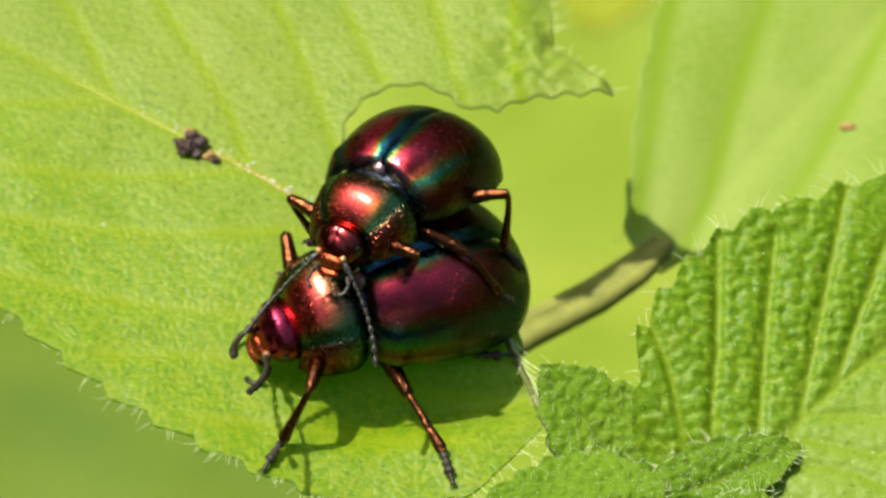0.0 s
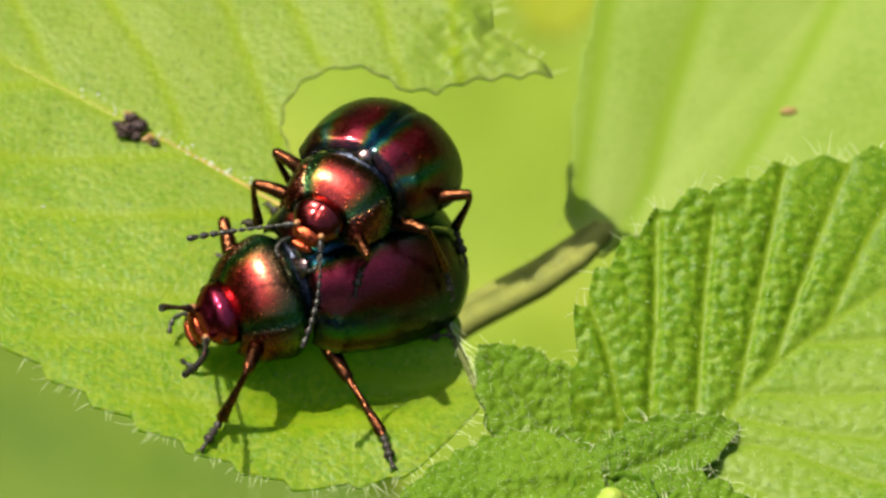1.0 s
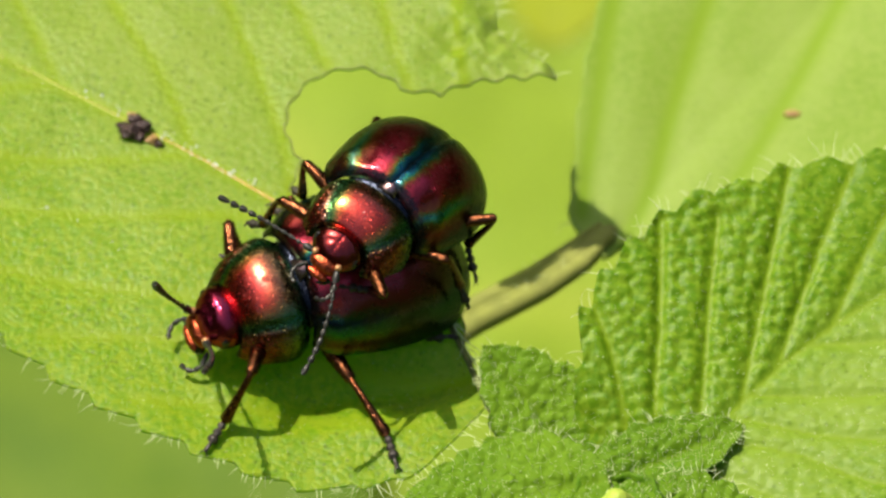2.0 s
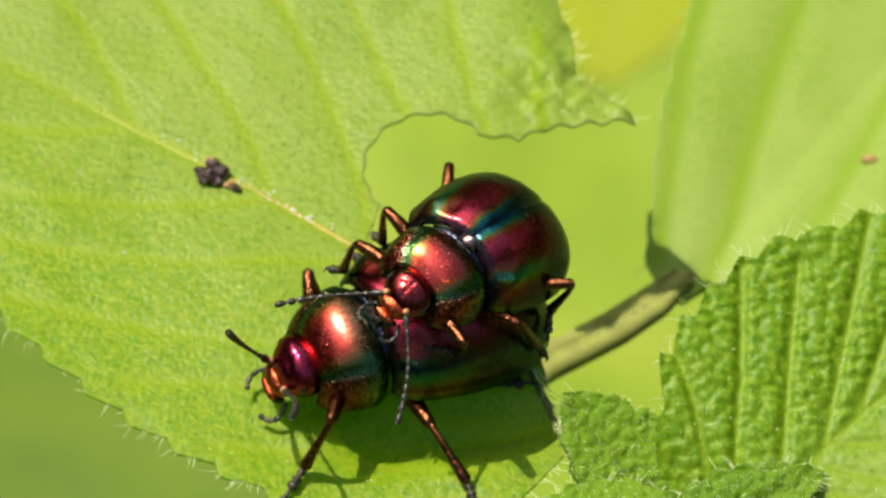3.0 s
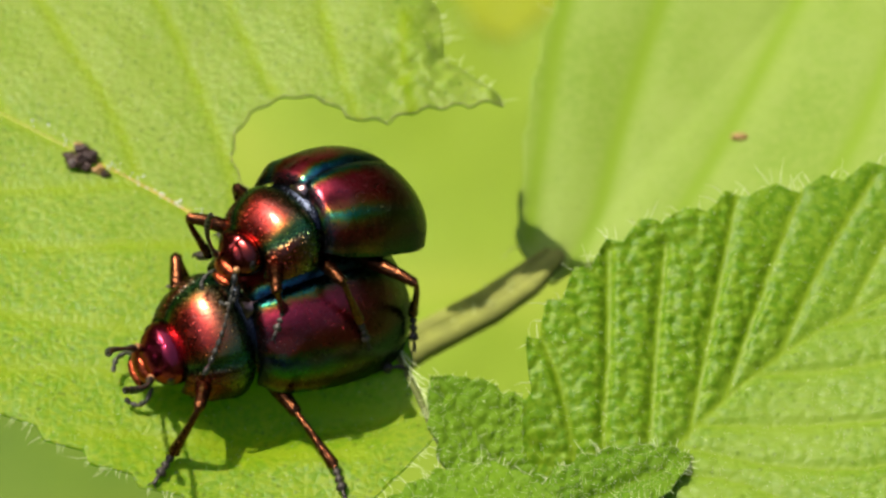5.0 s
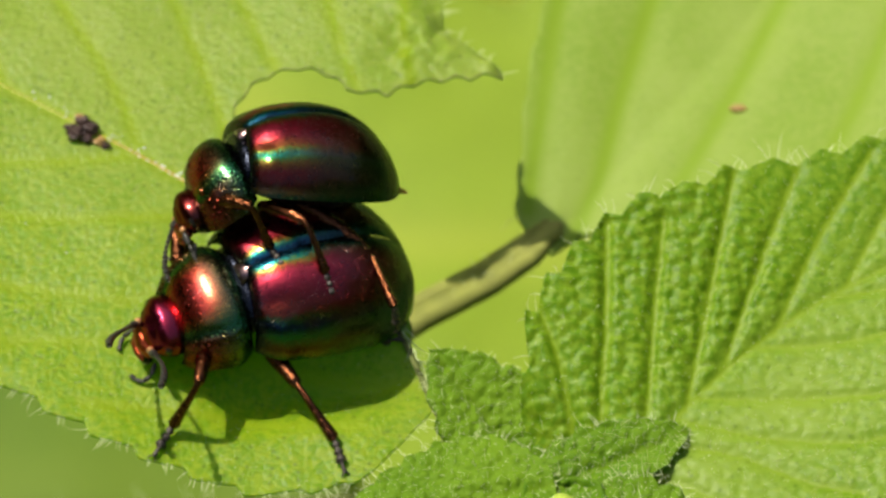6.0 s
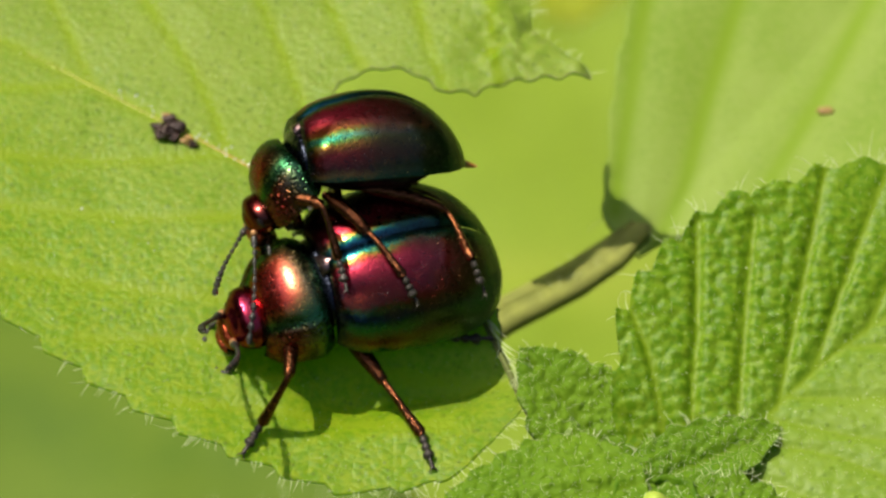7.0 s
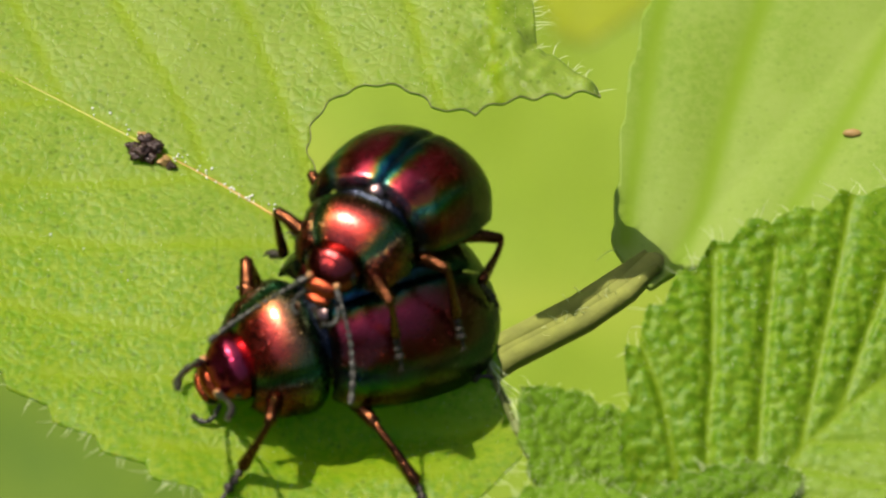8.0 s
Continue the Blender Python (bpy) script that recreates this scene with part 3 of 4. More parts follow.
CR_LOWER = [vein_through((3.9, -0.5), (5.5, -2.13), (7.9, -4.2), (9.2, -5.0)), vein_through((3.1, -0.6), (4.46, -2.74), (6.1, -4.5), (7.6, -5.3)),
            vein_through((2.0, -0.6), (3.3, -2.2), (4.2, -4.4), (4.9, -5.5)), vein_through((1.0, -0.5), (1.9, -2.2), (2.4, -4.3)),
            vein_through((6.0, -0.5), (7.9, -2.1), (10.8, -3.7)), vein_through((8.4, -0.8), (10.4, -2.1), (12.6, -3.0))]
CR_VEINS = [CR_MIDRIB] + CR_UPPER + CR_LOWER


def crinkled_height(x, y):
    """Folded along the midrib; quilted between the veins of the half that rises, nearly smooth on the other and towards the tip."""
    lines = [[crinkled.xy(np.float64(a), np.float64(b)) for a, b in p] for p in CR_VEINS]
    d = near_lines(x, y, lines)
    u, v = crinkled.uv(x, y)
    fold = 0.26 * np.log1p(np.exp((v + 0.45) * 2.5)) / 2.5 + 0.03 * np.clip(-v - 0.5, 0, 9)
    quilt = (0.5 + 0.5 * np.tanh((v + 0.35) * 2.2)) * (0.5 + 0.5 * np.tanh((8.3 - u + 0.25 * v) * 0.9))
    puff = (0.055 + 0.045 * quilt) * (1 - np.exp(-((d / 0.20) ** 2)))
    f1, f2 = cells((u - v) / 0.85, (u + v) / 0.44, 1.0, 3.0)
    bulge = np.clip((f2 - f1) / 0.42, 0, 1)
    small = 0.15 * np.maximum(quilt, 0.30) * bulge * (2 - bulge) * np.clip(d / 0.22, 0, 1)
    g1, g2 = cells(x, y, 0.30, 8.0)
    grit = 0.012 * np.clip((g2 - g1) / 0.5, 0, 1) * (0.4 + quilt)
    dip = -0.55 * np.log1p(np.exp((0.9 - u) * 2.4))
    return 0.62 + 0.04 * u + dip + fold + puff + small + grit + 0.05 * ripple(x, y, 5.0, 4.0)


cr_ob = make_leaf(crinkled, "leaf", "young crinkled green leaf with sunken veins", crinkled_height, (4.5, -7.5, 20, 9), 0.085, 0.09, YOUNG_LEAF, CR_VEINS, 0.07, 0.34, (0.25, 0.6), 2800, (0.03, 0.07), bare=lambda x, y: crinkled.uv(x, y)[0] < 0.9)

# small young leaves round the shoot tip
shoot = []


def young(base, way, length, half, z0, tilt, cup, label, seed, tooth=0.22):
    lf = Leaf(base, way, length, ([0, 0.15 * length, 0.4 * length, 0.7 * length, 0.9 * length, length], [0.25 * half, 0.8 * half, half, 0.75 * half, 0.36 * half, 0]),
              ([0, 0.15 * length, 0.4 * length, 0.7 * length, 0.9 * length, length], [0.25 * half, 0.8 * half, half, 0.75 * half, 0.36 * half, 0]), tooth, 0.75)
    lines = [[(u, 0.0) for u in np.linspace(0, length * 0.97, 14)]] + lf.vein_lines(6, 50, 0.05)
    wl = [[lf.xy(np.float64(a), np.float64(b)) for a, b in p] for p in lines]

    def height(x, y):
        d = near_lines(x, y, wl)
        u, v = lf.uv(x, y)
        f1, f2 = cells(x, y, 0.38, seed)
        return z0 + tilt * u + cup * np.abs(v) ** 1.5 + 0.16 * (1 - np.exp(-((d / 0.22) ** 2))) + 0.11 * np.clip((f2 - f1) / 0.45, 0, 1) + 0.06 * ripple(x, y, 2.2, seed)

    ends = [lf.xy(np.float64(u), np.float64(v)) for u in (0, length) for v in (-half * 1.2, half * 1.2)]
    xs, ys = zip(*ends)
    return make_leaf(lf, "leaf", label, height, (min(xs) - 0.5, min(ys) - 0.5, max(xs) + 0.5, max(ys) + 0.5), 0.075, 0.13, SHOOT_LEAF, lines, 0.06, 0.25, (0.12, 0.36), 850, (0.04, 0.12))


young((7.3, -3.9), (-0.66, 0.75), 5.3, 1.75, -0.35, 0.27, 0.10, "small folded young leaf beside the shoot tip", 11.0)
young((7.0, -4.0), (-0.98, -0.18), 5.6, 2.05, 1.15, -0.06, -0.11, "small hairy young leaf below the shoot tip", 17.0)
young((6.4, -4.2), (0.90, 0.43), 4.6, 1.2, 0.86, 0.0, 0.05, "tiny curled young leaf over the bud", 23.0)
young((7.3, -5.6), (0.97, -0.05), 4.4, 2.0, 0.80, 0.02, 0.06, "tiny young leaf beside the bud", 29.0)
young((6.6, -5.2), (-0.55, -0.83), 4.0, 1.8, 1.25, -0.05, 0.02, "small young leaf below the bud", 31.0)

young((4.6, -2.9), (-0.93, -0.36), 5.0, 1.5, -2.3, -0.05, -0.06, "dark hairy leaf in the shade below the broad leaf", 37.0)

# pale bud at the shoot tip, and the stem under it
bud = thing("bud", "pale yellow-green bud at the shoot tip", "bud", at=Matrix.Translation(Vector((7.2, -4.75, 0.60)) * MM) @ Matrix.Scale(1.15, 4))
for i in range(5):
    a = 0.6 + i * math.pi * 0.4
    v, f = ball((0, 0, 0), (0.38, 0.34, 0.60 + 0.10 * (i % 2)), 18, 12)
    v[:, 0] -= 0.22 * v[:, 2] ** 2
    v = v @ np.array([(math.cos(a), math.sin(a), 0), (-math.sin(a), math.cos(a), 0), (0, 0, 1)]) + (0.13 * math.cos(a), 0.13 * math.sin(a), 0.16 + 0.03 * i)
    part("bud_scale", mesh_of("bud_scale", v, f, BUD), bud)
v, f = ball((0, 0, 0.34), (0.36, 0.36, 0.66), 18, 12)
part("bud_core", mesh_of("bud_core", v, f, BUD), bud)

cup = []
for i in range(36):
    a = i * math.pi / 18
    lip = 1 + 0.12 * math.sin(3 * a) + 0.06 * math.sin(11 * a)
    for r, z in ((0.25, -0.45), (0.62, -0.25), (0.86, 0.10), (0.95 * lip, 0.52 * lip), (0.88 * lip, 0.52 * lip), (0.76, 0.08), (0.50, -0.22), (0.0, -0.36)):
        cup.append((r * math.cos(a), r * math.sin(a), z))
part("calyx", mesh_of("calyx", cup, [(i * 8 + j, ((i + 1) % 36) * 8 + j, ((i + 1) % 36) * 8 + j + 1, i * 8 + j + 1) for i in range(36) for j in range(7)], SHOOT_LEAF, vein=np.zeros(len(cup))), bud, "hairy green cup round the bud")
spots = [((0.92 * math.cos(a), 0.92 * math.sin(a), 0.5), (math.cos(a), math.sin(a), 0.9)) for a in RNG.uniform(0, 2 * math.pi, 46)]
v, f = hairs(spots, RNG, (0.10, 0.28), 0.007, 0.1)
tagged(part("bud_hairs", mesh_of("bud_hairs", v, f, HAIR), bud, "fine white hairs"), kind="stuff")

plant = thing("plant_stem", "upright hairy green stem of the plant", "stem")
line = np.array([(7.0, -4.2, 0.35), (7.1, -3.8, -3), (7.4, -2.5, -25), (8, 1, -60), (9, 5, -110), (10, 7, -153)], float)
v, f = tube(line, [0.75, 0.95, 1.2, 1.6, 2.0, 2.2], 14)
part("stem", mesh_of("stem", v, f, STEM), plant)
pet = np.array([(2.7, 2.1, -0.12), (3.0, 1.3, -0.02), (3.45, 0.2, 0.05), (3.95, -1.1, 0.1), (4.6, -2.4, 0.1), (5.8, -3.5, 0.0), (7.0, -4.0, -0.3)])
v, f = tube(pet, [0.05, 0.07, 0.08, 0.10, 0.13, 0.2, 0.3], 12)
p_ob = part("petiole", mesh_of("petiole", v, f, PETIOLE), plant, "grey-green hairy leaf stalk")
spots = []
for s in np.linspace(0.0, 0.62, 30):
    q = np.array([np.interp(s, np.linspace(0, 1, len(pet)), pet[:, k]) for k in range(3)])
    spots.append((q + (0.08, 0, 0.1 + 0.25 * s), (0.55, -0.85, 0.15)))
v, f = hairs(spots, RNG, (0.4, 0.75), 0.02, 0.1)
tagged(part("stalk_hairs", mesh_of("stalk_hairs", v, f, HAIR), p_ob, "white bristly hairs"), kind="stuff")

# a larger leaf a little behind, out of focus, on its own stalk
behind = Leaf((7.36, 7.36), (0.60, 0.80), 24.0,
              ([-0.4, -0.15, 0.6, 1.64, 3.5, 6.7, 10, 14, 18, 24], [0.3, 1.2, 1.85, 2.5, 3.65, 5.1, 6.0, 5.8, 4.2, 0]),
              ([-0.4, 0.6, 2.0, 4.0, 8, 12, 16, 20, 24], [0.1, 0.5, 2.4, 5.2, 7.6, 7.6, 6.0, 3.2, 0]), 0.14, 1.6)
B_VEINS = [vein_through((0.3, 1.2), (1.0, 1.63), (3.97, 3.24), (6.5, 4.6), (9.0, 5.5)), vein_through((0.2, -0.3), (1.7, 0.05), (4.7, 1.27), (8.0, 2.5), (13.0, 4.0)),
           vein_through((1.5, -1.9), (4.28, -1.55), (6.75, -1.12), (10.2, -0.4), (16.0, 0.6)), vein_through((4.5, -4.9), (8.3, -4.2), (11.0, -3.46), (16.0, -2.2))]


def behind_height(x, y):
    u, v = behind.uv(x, y)
    lines = [[behind.xy(np.float64(a), np.float64(b)) for a, b in p] for p in B_VEINS]
    d = near_lines(x, y, lines)
    return -5.4 + 0.12 * np.abs(v) - 0.08 * np.exp(-((d / 0.6) ** 2)) + 0.06 * ripple(x, y, 5.0, 6.0)


behind_ob = make_leaf(behind, "leaf", "larger pale green leaf out of focus behind", behind_height, (3, 5, 30, 32), 0.14, 0.2, BACK_LEAF, B_VEINS, 0.27, 2.5, (0.2, 0.5))
stalk = thing("leaf_stalk", "grooved green leaf stalk in soft focus", "stem")
line = np.array([(2.85, 5.66, -7.5), (3.62, 6.00, -7.1), (5.47, 6.62, -6.3), (6.54, 7.15, -5.75), (7.25, 7.72, -5.45), (7.6, 8.15, -5.75)])
v, f = tube(line, [0.44, 0.44, 0.43, 0.42, 0.34, 0.10], 14)
part("stem", mesh_of("stem", v, f, STEM), stalk)
for sd in (1, -1):
    w = np.array([-0.55, 0.84, 0]) * 0.24 * sd
    v, f = tube(line[:5] + w + (0, 0, 0.20), [0.30, 0.30, 0.30, 0.26, 0.1], 10)
    part("stalk_ridge", mesh_of("stalk_ridge", v, f, STEM), stalk)
spots = [((1 - q) * line[2] + q * line[3] + (RNG.uniform(-0.3, 0.3), RNG.uniform(-0.3, 0.3), 0.35), (RNG.normal(), RNG.normal(), 1.0)) for q in np.linspace(-0.9, 1, 40)]
v, f = hairs(spots, RNG, (0.15, 0.4), 0.012, 0.1)
tagged(part("stalk_hairs", mesh_of("stalk_hairs", v, f, HAIR), stalk, "short pale hairs"), kind="stuff")
speck = thing("debris", "small brown speck lying on the leaf behind", "debris", at=Matrix.Translation(Vector((12.45, 11.55, float(behind_height(np.array([12.45]), np.array([11.55]))[0]))) * MM))
v, f = ball((0, 0, 0.05), (0.26, 0.12, 0.1), 8, 6)
part("crumb", mesh_of("crumb", v, f, CRUMB_TAN), speck)

# leaves far below, fully out of focus
def far_leaf(label, base, way, length, half, z, mat, tilt=0.0, seed=1.0):
    lf = Leaf(base, way, length, ([0, 0.15 * length, 0.4 * length, 0.7 * length, length], [0.2 * half, 0.75 * half, half, 0.7 * half, 0]),
              ([0, 0.15 * length, 0.4 * length, 0.7 * length, length], [0.2 * half, 0.75 * half, half, 0.7 * half, 0]), 0.6 if half > 10 else 0.1, 3.0)
    lines = [[(u, 0.0) for u in np.linspace(0, length * 0.97, 10)]] + lf.vein_lines(6, 50, 0.05)
    ends = [lf.xy(np.float64(u), np.float64(v)) for u in (0, length) for v in (-half * 1.1, half * 1.1)]
    xs, ys = zip(*ends)

    def height(x, y):
        u, v = lf.uv(x, y)
        return z + tilt * u + 0.02 * v * np.sign(v) * 3 + 0.5 * ripple(x, y, 14.0, seed)

    return make_leaf(lf, "leaf", label, height, (min(xs) - 1, min(ys) - 1, max(xs) + 1, max(ys) + 1), 0.2, 0.2, mat, lines, 0.2, 0.35, (0.5, 1.0)) if half < 10 else make_leaf(lf, "leaf", label, height, (min(xs) - 1, min(ys) - 1, max(xs) + 1, max(ys) + 1), 1.2, 0.3, mat, lines, 1.5, 3.0, (0.5, 1.0))


far_leaf("bright yellow-green leaf far below, blurred", (70, 66), (-1, 0.03), 130, 55, -105, FAR_LEAF, 0.0, 2.0)
far_leaf("olive green leaf far below, blurred", (-40.7, 80.9), (0.64, -0.77), 70, 19, -100, FAR_DARK, 0.0, 5.0)
far_leaf("yellowing leaf far below, blurred", (6.9, 58.2), (0.22, 1), 17, 3.4, -70, FAR_YELLOW, 0.0, 4.0)
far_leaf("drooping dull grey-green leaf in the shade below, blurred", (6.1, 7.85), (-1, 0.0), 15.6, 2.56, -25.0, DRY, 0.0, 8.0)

ground = tagged(part("ground", mesh_of("ground", [(-5000, -5000, -152), (5000, -5000, -152), (5000, 5000, -152), (-5000, 5000, -152)], [(0, 1, 2, 3)], GROUND, False)), "green meadow ground far below", "ground", kind="structure")

# dense dark herbage all round, out of view, added for the shells to reflect
ring_v, ring_f = [], []
for i in range(240):
    a = i * math.pi / 120
    for j in range(15):
        q = j / 14
        p = 3 * math.cos(a), 3 * math.sin(a), 4 * q
        rough = noise.noise((2 * p[0], 2 * p[1], 2 * p[2])) + 0.5 * noise.noise((7 * p[0], 7 * p[1], 7 * p[2]))
        top = 1150 + 330 * noise.noise((1.1 * p[0] + 7, 1.1 * p[1], 0)) + 170 * noise.noise((5 * p[0], 5 * p[1], 3))
        r = 1200 + 230 * q * q + 120 * rough
        ring_v.append((r * math.cos(a), r * math.sin(a), -153 + top * q))
for i in range(240):
    for j in range(14):
        k = (i + 1) % 240
        ring_f.append((i * 15 + j, i * 15 + j + 1, k * 15 + j + 1, k * 15 + j))
tagged(part("backdrop", mesh_of("backdrop", ring_v, ring_f, HERBAGE)), "unseen dense dark green herbage all round, for reflections", "vegetation", kind="structure")

# a crumb of dark droppings on the midrib, and sap drops whitened for glints beside it
crumb = thing("debris", "small clump of dark glistening debris on the midrib", "debris", at=Matrix.Translation(Vector((-5.42, 7.5, float(main_height(np.array([-5.42]), np.array([7.5]))[0]))) * MM))
for i, (cx, cy, cz, r) in enumerate([(-0.15, -0.1, 0.15, 0.28), (0.2, 0.05, 0.16, 0.24), (0.0, 0.25, 0.2, 0.22), (-0.32, 0.1, 0.1, 0.17), (0.1, -0.25, 0.1, 0.18), (0.45, -0.3, 0.06, 0.16), (0.62, -0.45, 0.05, 0.13), (-0.1, 0.42, 0.12, 0.15)]):
    v, f = ball((0, 0, 0), (r, r * 0.8, r * 0.7), 14, 10)
    v = v * (1 + 0.45 * ripple(v[:, 0] * 4, v[:, 1] * 4 + v[:, 2] * 5, 0.9, i))[:, None] + (cx, cy, cz)
    part("crumb", mesh_of("crumb", v, f, CRUMB_TAN if i in (5, 7) else CRUMB), crumb)
drop_me = mesh_of("sap_drop", *ball((0, 0, 0), (0.06, 0.05, 0.035), 8, 5), DROP)
for i in range(44):
    if i < 40:
        u, v = RNG.uniform(7.2, 10.2) if i % 4 else RNG.uniform(10, 13), -0.55 + RNG.normal(0, 0.10)
    else:
        u, v = RNG.uniform(8.8, 11.5), RNG.uniform(2.6, 3.2)
    x, y = main.xy(np.float64(u), np.float64(v))
    z = main_height(np.array([x]), np.array([y]))[0] + 0.04
    d = part("sap_drop", drop_me, None, "", pose(x * MM, y * MM, z * MM, 0, 0, RNG.uniform(0, 180)))
    d.scale = (RNG.uniform(0.3, 0.75),) * 3
    tagged(d, "tiny sap drop on the leaf, its glint a white base colour", "droplet", "droplets along the midrib")


# ---- beetles: x forwards, y to the animal's left, z up; the wing-case margins lie at z = 0 ----
LEN, HALF, HIGH = 5.1, 2.3, 2.0
ST = [0, 0.08, 0.25, 0.5, 0.72, 0.87, 0.95, 0.985, 1]
WIDE = [0.75, 0.88, 0.97, 1, 0.92, 0.72, 0.48, 0.27, 0.0]
TALL = [0.71, 0.84, 0.955, 1, 0.88, 0.64, 0.40, 0.2, 0.0]


def elytron_mesh(side):
    s = 1 - (1 - np.linspace(0, 1, 46)) ** 1.5
    th = np.linspace(0.0, 1.0, 34)
    V, UV, F = [], [], []
    for a in s:
        w = HALF * smooth_line(np.array([a]), ST, WIDE)[0]
        h = HIGH * smooth_line(np.array([a]), ST, TALL)[0]
        for q in th:
            g = q * math.pi / 2
            y = w * math.sin(g) ** 0.96
            z = h * math.cos(g) ** 0.92
            z -= 0.05 * h * math.exp(-((q / 0.03) ** 2)) + 0.45 * a**3
            lump = 0.05 * math.exp(-(((q - 0.64) / 0.11) ** 2) - ((a - 0.075) / 0.045) ** 2) - 0.05 * math.exp(-(((q - 0.38) / 0.09) ** 2) - ((a - 0.09) / 0.06) ** 2)
            y, z = y * (1 + lump), z * (1 + lump)
            if q > 0.93:
                y += 0.05 * (q - 0.93) / 0.07
            V.append((-LEN * a - 0.12 * (1 - a) * (1 - q) ** 2, side * (y + 0.008), z))
            UV.append((q, a))
    for q in th:
        g = q * math.pi / 2
        a = V[int(round(q * 33))]
        V.append((a[0] + 0.03, a[1] * 0.96, max(a[2] - 0.35, -0.05)))
        UV.append((q, 0.0))
    n, m = len(s), len(th)
    for i in range(n - 1):
        for j in range(m - 1):
            f = (i * m + j, i * m + j + 1, (i + 1) * m + j + 1, (i + 1) * m + j)
            F.append(f if side > 0 else f[::-1])
    for j in range(m - 1):
        f = (j, n * m + j, n * m + j + 1, j + 1)
        F.append(f if side > 0 else f[::-1])
    return V, F, UV


def pronotum_mesh():
    V, UV, F = [], [], []
    ns, nt = 20, 45
    for i in range(ns):
        a = i / (ns - 1)                      # 0 at the front, 1 at the rear
        w = smooth_line(a, [0, 0.15, 0.5, 0.85, 1], [1.02, 1.34, 1.62, 1.68, 1.50])
        h = smooth_line(a, [0, 0.12, 0.3, 0.5, 0.7, 0.86, 1], [0.26, 0.60, 0.90, 1.07, 1.11, 1.06, 0.90])
        for j in range(nt):
            q = -1 + 2 * j / (nt - 1)
            g = q * math.pi / 2
            front = 1.71 + 0.20 * abs(q) ** 2.5     # forward corners
            rear = 0.10 - 0.14 * (1 - q * q)
            x = front + (rear - front) * a
            y = w * math.sin(g)
            z = h * (1 - abs(q) ** 2.05) - 0.55 * abs(q) ** 3 * (1.1 - 0.3 * a) + 0.05
            z -= 0.07 * math.exp(-(((abs(q) - 0.52) / 0.07) ** 2)) * math.sin(math.pi * min(1, a + 0.1))
            V.append((x, y, z))
            UV.append((abs(q), a))
    for i in range(ns - 1):
        for j in range(nt - 1):
            F.append((i * nt + j, i * nt + j + 1, (i + 1) * nt + j + 1, (i + 1) * nt + j))
    o = len(V)                                   # turned-in front and rear rims
    for i, dx, k in ((0, -0.12, 0.86), (ns - 1, 0.12, 0.9)):
        for j in range(nt):
            x, y, z = V[i * nt + j]
            V.append((x + dx, y * k, z * k - 0.08))
            UV.append(UV[i * nt + j])
    for j in range(nt - 1):
        F.append((o + j, o + j + 1, j + 1, j))
        F.append(((ns - 1) * nt + j, (ns - 1) * nt + j + 1, o + nt + j + 1, o + nt + j))
    return V, F, UV


def head_mesh():
    """A rounded capsule, flattened in front, hanging a little down."""
    v, f = ball((0, 0, 0), (0.57, 0.74, 0.57), 48, 32)
    v[:, 0] += 0.10 * v[:, 2]
    front = np.clip(v[:, 0] - 0.1, 0, 1)
    v[:, 1] *= 1 - 0.28 * front
    v[:, 2] -= 0.40 * front
    groove = np.exp(-((v[:, 1] / 0.045) ** 2)) * np.clip(v[:, 0] * 3, 0, 1) + np.exp(-(((v[:, 0] - 0.30 - 0.5 * np.abs(v[:, 1]) ** 2) / 0.05) ** 2)) * (np.abs(v[:, 1]) < 0.45)
    v[:, 0] -= 0.020 * np.clip(groove, 0, 1)
    v[:, 2] -= 0.020 * np.clip(groove, 0, 1)
    uv = np.column_stack([np.abs(v[:, 1]) / 0.9, np.clip((0.5 - v[:, 2] + 0.6 * v[:, 0]), 0, 1) * 0.9])
    return v, f, uv


def belly_mesh():
    v, f = ball((0, 0, 0), (1, 1, 1), 28, 14)
    x = v[:, 0]
    v = np.column_stack([-2.25 + 2.3 * x, v[:, 1] * np.where(x < 0, 2.15, 1.75), np.where(v[:, 2] > 0, 0.5, 0.92) * v[:, 2] - 0.02])
    return v, f


def femur_mesh(ln, fat):
    x = np.array([-0.06, 0.0, 0.12, 0.3, 0.55, 0.8, 0.93, 1.0, 1.03]) * ln
    r = np.array([0.3, 0.6, 0.8, 1.0, 0.98, 0.8, 0.72, 0.66, 0.3]) * fat
    z = np.array([0, 0, 0.02, 0.05, 0.06, 0.04, 0.01, 0, 0]) * ln
    return tube(np.column_stack([x, 0 * x, z]), r, 10)


def tibia_mesh(ln, fat):
    x = np.array([-0.04, 0.0, 0.08, 0.3, 0.6, 0.85, 0.95, 1.0]) * ln
    r = np.array([0.4, 0.62, 0.6, 0.62, 0.8, 1.0, 1.12, 0.7]) * fat
    z = np.array([0, 0.0, 0.03, 0.04, 0.02, 0, 0, 0]) * ln
    return tube(np.column_stack([x, 0 * x, z]), r, 9)


